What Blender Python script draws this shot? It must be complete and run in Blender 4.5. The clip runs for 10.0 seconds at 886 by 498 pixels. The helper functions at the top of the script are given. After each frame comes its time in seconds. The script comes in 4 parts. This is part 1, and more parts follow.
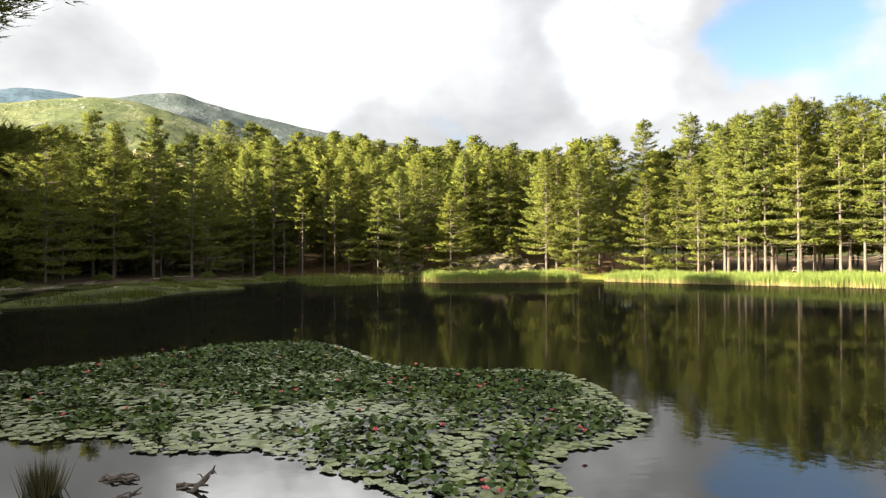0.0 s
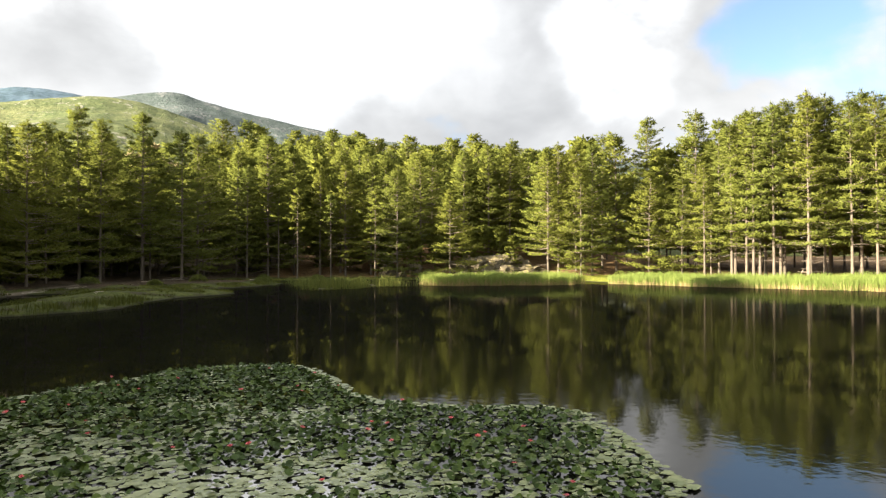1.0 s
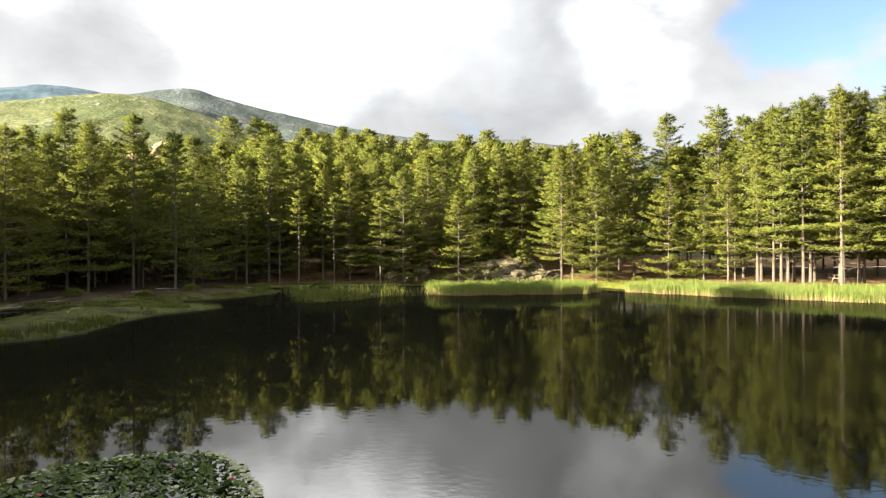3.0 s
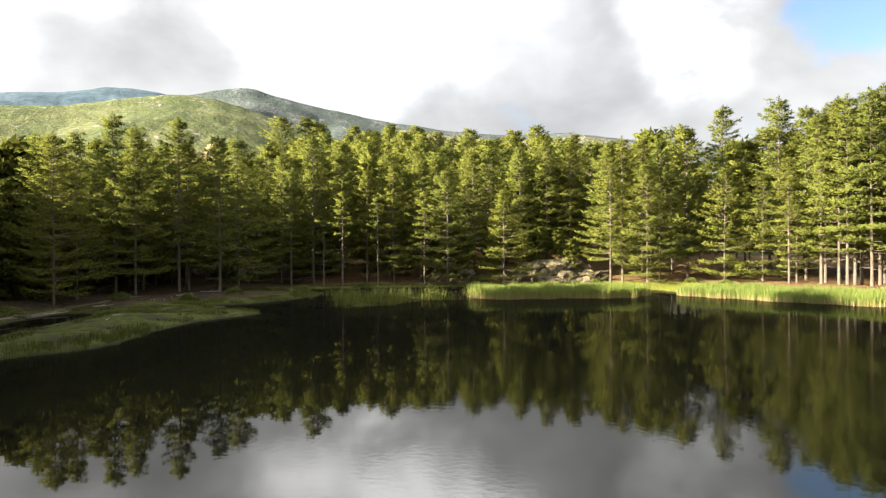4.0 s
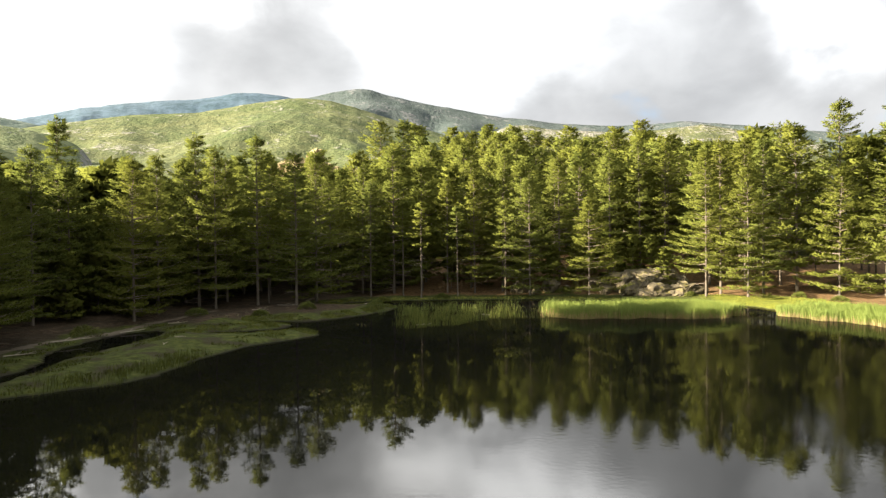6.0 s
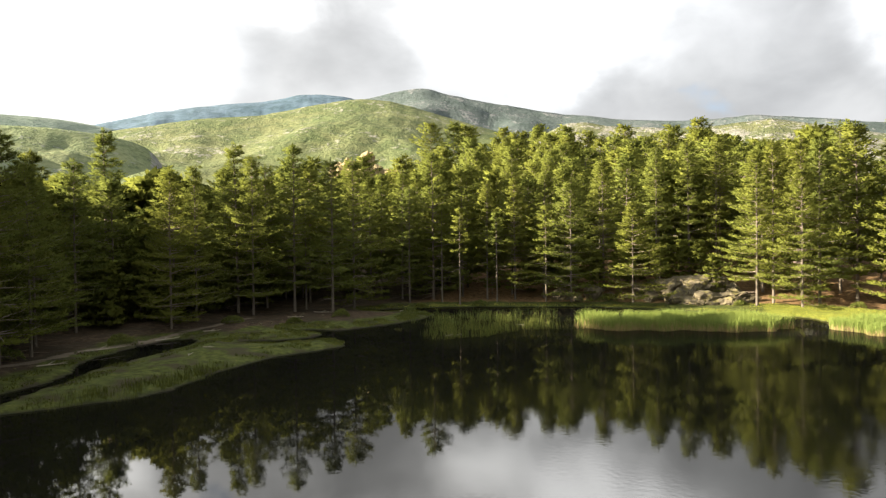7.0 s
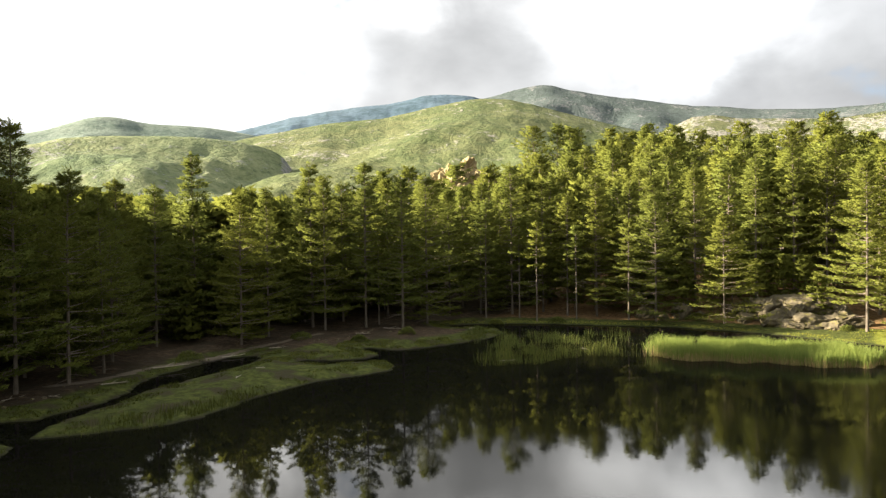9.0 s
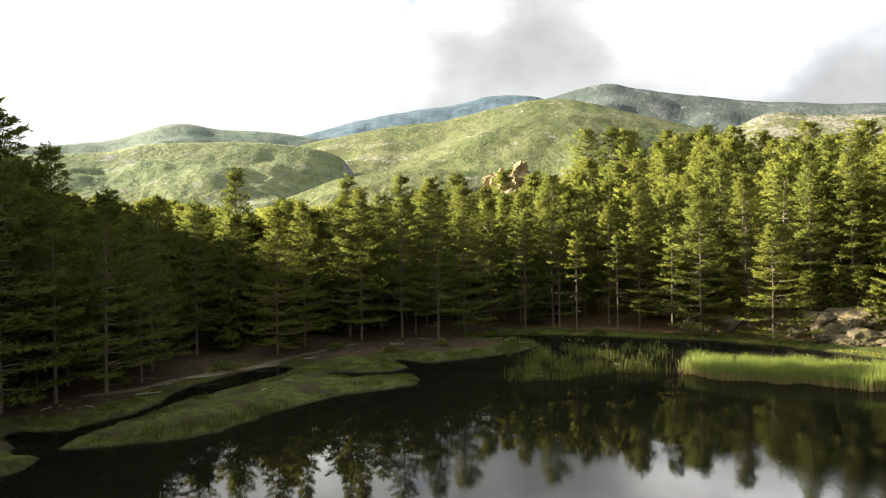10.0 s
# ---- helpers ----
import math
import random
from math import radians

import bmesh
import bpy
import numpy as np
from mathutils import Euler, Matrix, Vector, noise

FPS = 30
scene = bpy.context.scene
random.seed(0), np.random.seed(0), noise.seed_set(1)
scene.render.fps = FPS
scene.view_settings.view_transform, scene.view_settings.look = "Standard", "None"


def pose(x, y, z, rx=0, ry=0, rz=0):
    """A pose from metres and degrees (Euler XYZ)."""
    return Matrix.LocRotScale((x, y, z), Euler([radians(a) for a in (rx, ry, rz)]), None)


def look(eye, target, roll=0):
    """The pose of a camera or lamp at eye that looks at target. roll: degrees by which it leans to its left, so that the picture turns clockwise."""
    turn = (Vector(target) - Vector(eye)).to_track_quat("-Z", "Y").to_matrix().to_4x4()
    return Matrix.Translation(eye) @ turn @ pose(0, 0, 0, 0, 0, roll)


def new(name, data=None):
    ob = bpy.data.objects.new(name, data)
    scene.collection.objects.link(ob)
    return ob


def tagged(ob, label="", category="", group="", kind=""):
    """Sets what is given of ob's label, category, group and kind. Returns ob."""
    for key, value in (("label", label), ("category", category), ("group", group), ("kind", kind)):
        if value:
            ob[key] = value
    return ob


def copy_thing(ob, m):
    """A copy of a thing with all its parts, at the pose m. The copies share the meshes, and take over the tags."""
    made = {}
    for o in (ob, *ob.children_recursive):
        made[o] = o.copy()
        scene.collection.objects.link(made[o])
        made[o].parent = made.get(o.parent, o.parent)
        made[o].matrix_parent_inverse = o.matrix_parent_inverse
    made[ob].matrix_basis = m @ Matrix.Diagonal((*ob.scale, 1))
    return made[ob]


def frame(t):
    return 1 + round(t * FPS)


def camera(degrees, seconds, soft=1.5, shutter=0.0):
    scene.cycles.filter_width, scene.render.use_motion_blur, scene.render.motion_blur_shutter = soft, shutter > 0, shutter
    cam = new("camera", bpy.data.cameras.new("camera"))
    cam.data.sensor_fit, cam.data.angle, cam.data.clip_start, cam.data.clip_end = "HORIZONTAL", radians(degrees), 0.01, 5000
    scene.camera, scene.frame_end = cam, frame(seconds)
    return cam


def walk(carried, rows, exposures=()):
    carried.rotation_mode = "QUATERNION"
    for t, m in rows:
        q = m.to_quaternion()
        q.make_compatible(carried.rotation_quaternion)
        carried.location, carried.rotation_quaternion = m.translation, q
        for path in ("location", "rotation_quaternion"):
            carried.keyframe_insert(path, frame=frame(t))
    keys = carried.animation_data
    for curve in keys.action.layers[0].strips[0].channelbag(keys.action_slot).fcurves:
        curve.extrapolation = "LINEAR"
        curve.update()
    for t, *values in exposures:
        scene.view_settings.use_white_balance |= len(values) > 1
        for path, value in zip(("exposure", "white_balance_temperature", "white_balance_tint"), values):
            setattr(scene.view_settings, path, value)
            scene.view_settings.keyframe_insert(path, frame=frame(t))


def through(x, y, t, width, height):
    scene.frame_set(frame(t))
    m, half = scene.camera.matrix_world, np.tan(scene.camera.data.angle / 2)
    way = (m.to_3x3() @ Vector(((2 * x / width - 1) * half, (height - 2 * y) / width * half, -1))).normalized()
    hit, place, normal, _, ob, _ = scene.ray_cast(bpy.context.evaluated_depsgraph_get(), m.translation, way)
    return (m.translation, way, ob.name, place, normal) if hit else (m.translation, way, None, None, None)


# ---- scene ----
cam = camera(67.0, 10.0, soft=1.3)
METRES, EYE, TILT, LEAN, TURN = 24.0, 2.3, 0.9, 0.0, 0.0
ROWS = [
    (0.0, 0.0, 0.0, 0.0, -0.0, 0.0, -0.0),
    (0.5, 0.003, 0.0453, 0.002, 0.01, -0.02, 0.02),
    (1.0, 0.0059, 0.0916, 0.0104, 0.0, -0.08, 0.05),
    (1.5, 0.0089, 0.1357, 0.0212, -0.01, -0.17, 0.06),
    (2.0, 0.0129, 0.1766, 0.032, -0.11, -0.27, 0.09),
    (3.3, 0.0575, 0.2623, 0.0661, 2.62, -0.67, 0.24),
    (3.5, 0.0652, 0.2736, 0.0718, 3.63, -0.76, 0.29),
    (4.0, 0.0846, 0.3011, 0.0864, 5.94, -0.99, 0.44),
    (4.5, 0.1146, 0.3292, 0.1031, 8.31, -1.18, 0.58),
    (5.0, 0.1482, 0.3561, 0.1214, 10.62, -1.3, 0.7),
    (5.5, 0.1872, 0.3845, 0.1414, 13.12, -1.36, 0.78),
    (7.0, 0.3164, 0.4749, 0.1945, 20.89, -1.49, 1.03),
    (7.5, 0.3604, 0.5087, 0.2121, 23.49, -1.53, 1.08),
    (8.0, 0.4046, 0.5423, 0.2307, 26.11, -1.57, 1.12),
    (8.5, 0.4499, 0.5768, 0.2487, 28.79, -1.56, 1.15),
    (9.0, 0.4962, 0.6115, 0.2673, 31.51, -1.52, 1.21),
    (9.5, 0.5401, 0.6448, 0.2878, 34.18, -1.48, 1.22),
    (10.0, 0.585, 0.6786, 0.3046, 36.89, -1.32, 1.32),
]
walk(cam, [(t, pose(0, 0, EYE, TILT, LEAN, TURN) @ pose(METRES * x, METRES * y, METRES * z, 90 + pitch, roll, yaw)) for t, x, y, z, yaw, pitch, roll in ROWS],
     exposures=[(0.0, 3.08), (2.0, 3.03), (5.0, 2.96), (10.0, 2.82)])

# ---- world, sun, exposure ----
SUN_AZ, SUN_EL = -119.0, 18.5
sun_dir = Vector((math.sin(radians(SUN_AZ)) * math.cos(radians(SUN_EL)), math.cos(radians(SUN_AZ)) * math.cos(radians(SUN_EL)), math.sin(radians(SUN_EL))))
sun = new("sun", bpy.data.lights.new("sun", "SUN"))
sun.data.energy, sun.data.angle, sun.data.color = 5.0, radians(0.6), (1.0, 0.87, 0.67)
sun.matrix_world = look(sun_dir * 100, (0, 0, 0))


class Nodes:
    """Short hand for node trees."""

    def __init__(self, tree):
        self.tree = tree
        tree.nodes.clear()

    def add(self, kind, inputs=(), **props):
        n = self.tree.nodes.new(kind)
        for k, v in props.items():
            setattr(n, k, v)
        for k, v in dict(inputs).items():
            self.put(n.inputs[k], v)
        return n

    def put(self, socket, v):
        if isinstance(v, bpy.types.NodeSocket):
            self.tree.links.new(v, socket)
        else:
            socket.default_value = v

    def math(self, op, a, b=0.0, c=0.0):
        return self.add("ShaderNodeMath", {0: a, 1: b, 2: c}, operation=op).outputs[0]

    def noise(self, vec, scale, detail=4.0, rough=0.55, distort=0.0):
        return self.add("ShaderNodeTexNoise", {"Vector": vec, "Scale": scale, "Detail": detail, "Roughness": rough, "Distortion": distort}).outputs[0]

    def step(self, v, lo, hi, to_lo=0.0, to_hi=1.0):
        return self.add("ShaderNodeMapRange", {0: v, 1: lo, 2: hi, 3: to_lo, 4: to_hi}, interpolation_type="SMOOTHSTEP").outputs[0]

    def mix(self, f, a, b, blend="MIX"):
        n = self.add("ShaderNodeMix", data_type="RGBA", blend_type=blend)
        for i, v in ((0, f), (6, a), (7, b)):
            self.put(n.inputs[i], v if isinstance(v, (bpy.types.NodeSocket, float, int)) else (*v, 1.0))
        return n.outputs[2]

    def ramp(self, v, stops):
        n = self.add("ShaderNodeValToRGB", {0: v})
        e = n.color_ramp.elements
        while len(e) < len(stops):
            e.new(0.5)
        for el, (p, c) in zip(e, stops):
            el.position, el.color = p, (*c, 1.0)
        return n.outputs[0]


def direction(az, el):
    a, e = radians(az), radians(el)
    return (math.sin(a) * math.cos(e), math.cos(a) * math.cos(e), math.sin(e))


def make_world():
    w = bpy.data.worlds.new("world")
    w.use_nodes = True
    scene.world = w
    k = Nodes(w.node_tree)
    d = k.add("ShaderNodeTexCoord").outputs["Generated"]
    drift = k.add("ShaderNodeTexNoise", {"Vector": d, "Scale": 4.0, "Detail": 4.0, "Roughness": 0.5}).outputs[1]
    drift = k.add("ShaderNodeVectorMath", {0: drift, 1: (0.5, 0.5, 0.5)}, operation="SUBTRACT").outputs[0]
    drift = k.add("ShaderNodeVectorMath", {0: drift, "Scale": 0.26}, operation="SCALE").outputs[0]
    torn = k.add("ShaderNodeVectorMath", {0: k.add("ShaderNodeVectorMath", {0: d, 1: drift}, operation="ADD").outputs[0]}, operation="NORMALIZE").outputs[0]
    sky = k.add("ShaderNodeTexSky", sky_type="NISHITA", sun_disc=False, sun_elevation=radians(SUN_EL), sun_rotation=radians(SUN_AZ), altitude=1300.0, dust_density=0.6)
    blue = k.mix(1.0, sky.outputs[0], (0.034, 0.034, 0.035), "MULTIPLY")
    cloud_at = k.add("ShaderNodeVectorMath", {0: d, 1: (1.0, 1.0, 1.6)}, operation="MULTIPLY").outputs[0]
    big = k.noise(cloud_at, 2.6, 5.0, 0.5, 0.3)
    fine = k.noise(cloud_at, 7.0, 7.0, 0.55, 0.25)

    def lobe(az, el, lo, hi):
        dot = k.add("ShaderNodeVectorMath", {0: torn, 1: direction(az, el)}, operation="DOT_PRODUCT").outputs["Value"]
        return k.step(dot, math.cos(radians(lo)), math.cos(radians(hi)))

    puff = k.noise(cloud_at, 3.0, 6.0, 0.5, 0.25)
    mass = k.math("ADD", k.math("MULTIPLY", big, 0.55), k.math("MULTIPLY", fine, 0.45))

    def strongest(rows):
        total = 0.0
        for az, el, lo, hi, amount in rows:
            total = k.math("MAXIMUM", total, k.math("MULTIPLY", lobe(az, el, lo, hi), amount))
        return total

    # open blue gaps: a wide one to the north-east, small rents elsewhere
    gap = strongest([(27.5, 17.5, 8, 1, 0.95), (34, 18, 7, 1, 0.6), (31, 10.5, 8, 1, 0.6), (19, 8.5, 5, 1, 0.6), (-39.3, 19.8, 2.4, 0.6, 0.75), (-0.5, 10.2, 2.4, 0.2, 0.28), (10.5, 16.5, 3.0, 0.2, 0.25), (38, 27, 13, 3, 0.75)])
    cover = k.step(k.math("SUBTRACT", mass, k.math("MULTIPLY", gap, 0.30)), 0.16, 0.36)
    # grey undersides over the north
    clear = 1.0
    for az, el, lo, hi, amount in [(-31, 15.0, 18, 0, 0.06), (-25, 15.8, 10, 0, 0.06), (-39, 14.4, 6, 0, 0.11), (-17, 11.5, 13, 0, 0.10), (-5, 12, 14, 0, 0.11), (3, 13, 18, 0, 0.075), (13, 12.5, 16, 0, 0.075), (22, 12.5, 13, 0, 0.07),
                                   (4, 19, 15, 0, 0.08), (-34, 20, 13, 0, 0.05), (-52, 12, 12, 0, 0.05), (-13, 15, 10, 0, 0.06), (2, 36, 30, 5, 0.25)]:
        clear = k.math("MULTIPLY", clear, k.math("SUBTRACT", 1.0, k.math("MULTIPLY", lobe(az, el, lo, hi), amount)))
    wisps = k.step(k.math("ADD", k.math("MULTIPLY", puff, 0.65), k.math("MULTIPLY", fine, 0.35)), 0.30, 0.70)
    shade = k.math("MULTIPLY", k.math("SUBTRACT", 1.0, clear), k.math("SUBTRACT", 1.02, k.math("MULTIPLY", wisps, 0.4)))
    # bright heaps, the glow on the sun's side and unseen overhead brightness added as fill
    core = 0.0
    for az, el, lo, hi, amount in [(-10, 19.5, 13, 0, 0.05), (-3, 21, 11, 0, 0.06), (15.5, 17.5, 7, 0, 0.07), (-49, 17.5, 14, 0, 0.16), (-13, 27, 18, 4, 0.12)]:
        core = k.math("ADD", core, k.math("MULTIPLY", lobe(az, el, lo, hi), amount))
    heap = k.step(k.math("ADD", k.math("MULTIPLY", puff, 0.5), k.math("MULTIPLY", fine, 0.5)), 0.40, 0.60)
    sunny = strongest([(-8.5, 18.5, 7.5, 0, 0.24), (-15, 22, 8, 0, 0.20), (-4, 22.5, 9, 0, 0.22), (14.5, 18.5, 6, 0, 0.09), (-46.5, 16, 5, 0, 0.2), (-33, 21, 6, 0, 0.1)])
    glow = lobe(SUN_AZ, 34, 80, 15)
    lit = k.math("ADD", 0.108, k.math("ADD", k.math("MULTIPLY", glow, 0.17), k.math("MULTIPLY", wisps, 0.05)))
    lit = k.math("ADD", lit, k.math("MULTIPLY", lobe(0, 90, 62, 20), 0.11))
    lit = k.math("ADD", lit, k.math("MULTIPLY", core, k.math("ADD", 0.25, k.math("MULTIPLY", wisps, 1.3))))
    lit = k.math("MULTIPLY", lit, k.math("SUBTRACT", 1.0, shade))
    lit = k.math("ADD", lit, k.math("MULTIPLY", sunny, k.math("ADD", 0.15, k.math("MULTIPLY", heap, 0.85))))
    cloud = k.mix(1.0, k.mix(k.math("MULTIPLY", shade, 1.6), (0.985, 0.99, 0.99), (0.94, 0.985, 1.05)), k.add("ShaderNodeCombineColor", {0: lit, 1: lit, 2: lit}).outputs[0], "MULTIPLY")
    col = k.mix(cover, blue, cloud)
    bg = k.add("ShaderNodeBackground", {0: col, 1: 0.91})
    k.add("ShaderNodeOutputWorld", {0: bg.outputs[0]})


make_world()


# ---- materials ----
def material(name):
    m = bpy.data.materials.new(name)
    m.use_nodes = True
    return m, Nodes(m.node_tree)


def finish(k, color, rough=0.8, bump=None, height=0.02, spec=0.3, through=0.0):
    """Principled surface with an optional bump and light passing through thin leaves."""
    p = k.add("ShaderNodeBsdfPrincipled", {"Roughness": rough, "Specular IOR Level": spec})
    k.put(p.inputs["Base Color"], color if isinstance(color, bpy.types.NodeSocket) else (*color, 1.0))
    if bump is not None:
        b = k.add("ShaderNodeBump", {"Height": bump, "Distance": height, "Strength": 1.0})
        k.put(p.inputs["Normal"], b.outputs[0])
    out = p.outputs[0]
    if through:
        t = k.add("ShaderNodeBsdfTranslucent")
        k.put(t.inputs[0], color if isinstance(color, bpy.types.NodeSocket) else (*color, 1.0))
        out = k.add("ShaderNodeMixShader", {0: through, 1: out, 2: t.outputs[0]}).outputs[0]
    k.add("ShaderNodeOutputMaterial", {0: out})


def place_of(k):
    return k.add("ShaderNodeNewGeometry").outputs["Position"]


def leaf_material(name, dark, mid, light, rough=0.65, through=0.25, spec=0.1):
    m, k = material(name)
    isle = k.add("ShaderNodeNewGeometry").outputs["Random Per Island"]
    each = k.add("ShaderNodeObjectInfo").outputs["Random"]
    c = k.ramp(isle, [(0.0, dark), (0.5, mid), (1.0, light)])
    c = k.mix(k.math("MULTIPLY", each, 0.45), c, k.mix(1.0, c, (1.25, 1.05, 0.7), "MULTIPLY"))
    big = k.noise(place_of(k), 0.9, 2.0)
    c = k.mix(1.0, c, k.ramp(big, [(0.3, (0.86, 0.88, 0.86)), (0.7, (1.12, 1.1, 1.06))]), "MULTIPLY")
    finish(k, c, rough, spec=spec, through=through)
    return m


NEEDLES = leaf_material("pine_needles", (0.090, 0.108, 0.025), (0.105, 0.124, 0.029), (0.121, 0.140, 0.034), 0.8, 0.36, 0.0)
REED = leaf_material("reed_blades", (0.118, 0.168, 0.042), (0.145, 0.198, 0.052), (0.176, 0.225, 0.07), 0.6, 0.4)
STRAW = leaf_material("reed_stalks", (0.18, 0.14, 0.07), (0.26, 0.21, 0.11), (0.34, 0.28, 0.16), 0.7, 0.2)
# green darkened to paint shade into the western reeds; shrubs and islets share it
SHADE_GREEN = leaf_material("shade_green", (0.05, 0.066, 0.014), (0.078, 0.096, 0.022), (0.12, 0.13, 0.034), 0.7, 0.25)
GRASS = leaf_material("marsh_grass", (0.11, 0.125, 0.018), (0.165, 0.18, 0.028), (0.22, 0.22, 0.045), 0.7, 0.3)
# moss green darkened to put the west bank's shade into its colour
SHADE_MOSS = leaf_material("shade_moss", (0.030, 0.038, 0.006), (0.048, 0.058, 0.009), (0.072, 0.080, 0.015), 0.7, 0.2)
SEDGE = leaf_material("sedge_blades", (0.03, 0.035, 0.015), (0.06, 0.06, 0.03), (0.12, 0.10, 0.06), 0.6, 0.2)
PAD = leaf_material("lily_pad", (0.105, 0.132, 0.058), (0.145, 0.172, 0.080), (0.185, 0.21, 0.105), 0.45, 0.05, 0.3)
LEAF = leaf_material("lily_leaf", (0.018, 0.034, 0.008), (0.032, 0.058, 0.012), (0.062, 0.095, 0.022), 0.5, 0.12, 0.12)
PETAL = leaf_material("lily_petal", (0.5, 0.08, 0.11), (0.6, 0.14, 0.17), (0.7, 0.26, 0.28), 0.5, 0.3)


def bark_material(name, a, b, scale):
    m, k = material(name)
    at = k.add("ShaderNodeVectorMath", {0: place_of(k), 1: (1.0, 1.0, 0.22)}, operation="MULTIPLY").outputs[0]
    n = k.noise(at, scale, 5.0, 0.65)
    each = k.add("ShaderNodeObjectInfo").outputs["Random"]
    c = k.ramp(n, [(0.3, a), (0.65, b)])
    c = k.mix(k.math("MULTIPLY", each, 0.5), c, k.mix(1.0, c, (1.25, 1.18, 1.1), "MULTIPLY"))
    finish(k, c, 0.9, n, 0.03, 0.15)
    return m


BARK = bark_material("pine_bark", (0.055, 0.046, 0.036), (0.12, 0.103, 0.082), 9.0)
TWIG = bark_material("pine_limb", (0.07, 0.055, 0.045), (0.18, 0.15, 0.12), 14.0)
DRIFTWOOD = bark_material("driftwood", (0.03, 0.022, 0.018), (0.13, 0.11, 0.095), 18.0)
PALE_WOOD = bark_material("weathered_boards", (0.15, 0.13, 0.105), (0.3, 0.27, 0.22), 12.0)


def ground_material():
    m, k = material("lakeside_ground")
    p = place_of(k)
    litter = k.add("ShaderNodeAttribute", attribute_name="litter").outputs["Fac"]
    n1, n2, n3 = k.noise(p, 0.35, 5.0, 0.6), k.noise(p, 2.2, 6.0, 0.6), k.noise(p, 14.0, 4.0, 0.7)
    grass = k.ramp(n2, [(0.30, (0.018, 0.022, 0.006)), (0.5, (0.044, 0.054, 0.011)), (0.72, (0.092, 0.096, 0.023))])
    lawn = k.add("ShaderNodeAttribute", attribute_name="lawn").outputs["Fac"]
    sun_tone = k.add("ShaderNodeAttribute", attribute_name="sun_tone").outputs["Fac"]
    grass = k.mix(k.step(k.math("ADD", lawn, k.math("MULTIPLY", k.math("SUBTRACT", n1, 0.5), 0.5)), 0.4, 0.6), grass,
                  k.ramp(n2, [(0.3, (0.085, 0.100, 0.016)), (0.5, (0.125, 0.138, 0.022)), (0.72, (0.160, 0.165, 0.030))]))
    # sunlight is painted into the litter: bright ramp north and east, dark ramp elsewhere
    dark_litter = k.ramp(n2, [(0.3, (0.018, 0.014, 0.009)), (0.55, (0.055, 0.039, 0.024)), (0.75, (0.115, 0.084, 0.052))])
    sunlit_litter = k.ramp(n2, [(0.3, (0.060, 0.036, 0.018)), (0.52, (0.150, 0.092, 0.042)), (0.75, (0.230, 0.150, 0.075))])
    needles = k.mix(sun_tone, dark_litter, sunlit_litter)
    edge = k.step(k.math("ADD", litter, k.math("MULTIPLY", k.math("SUBTRACT", n1, 0.5), 1.1)), 0.38, 0.62)
    c = k.mix(edge, grass, needles)
    patch = k.math("MULTIPLY", k.step(k.noise(p, 0.55, 4.0, 0.6), 0.49, 0.60, 0.0, 0.85), k.math("SUBTRACT", 1.0, k.math("MULTIPLY", k.math("MAXIMUM", sun_tone, lawn), 0.85)))
    c = k.mix(patch, c, (0.032, 0.026, 0.016))
    trod = k.add("ShaderNodeAttribute", attribute_name="path").outputs["Fac"]
    c = k.mix(k.step(k.math("ADD", trod, k.math("MULTIPLY", k.math("SUBTRACT", k.noise(p, 1.6, 4.0, 0.6), 0.5), 0.9)), 0.5, 0.75), c, (0.115, 0.095, 0.07))
    c = k.mix(1.0, c, k.ramp(n3, [(0.25, (0.65, 0.65, 0.65)), (0.75, (1.3, 1.3, 1.3))]), "MULTIPLY")
    wet = k.step(k.add("ShaderNodeSeparateXYZ", {0: p}).outputs[2], -0.05, 0.14)
    c = k.mix(wet, (0.02, 0.018, 0.012), c)
    finish(k, c, 0.95, k.math("ADD", n2, k.math("MULTIPLY", n3, 0.5)), 0.12, 0.1)
    return m


def rock_material(name, a, b, lichen):
    m, k = material(name)
    p = place_of(k)
    n1, n2 = k.noise(p, 0.7, 6.0, 0.65), k.noise(p, 6.0, 6.0, 0.7)
    c = k.ramp(k.math("ADD", k.math("MULTIPLY", n1, 0.6), k.math("MULTIPLY", n2, 0.4)), [(0.32, a), (0.6, b)])
    c = k.mix(k.step(k.noise(p, 1.6, 5.0, 0.7), 0.52, 0.62), c, lichen)
    finish(k, c, 0.9, k.math("ADD", n1, k.math("MULTIPLY", n2, 0.35)), 0.15, 0.2)
    return m


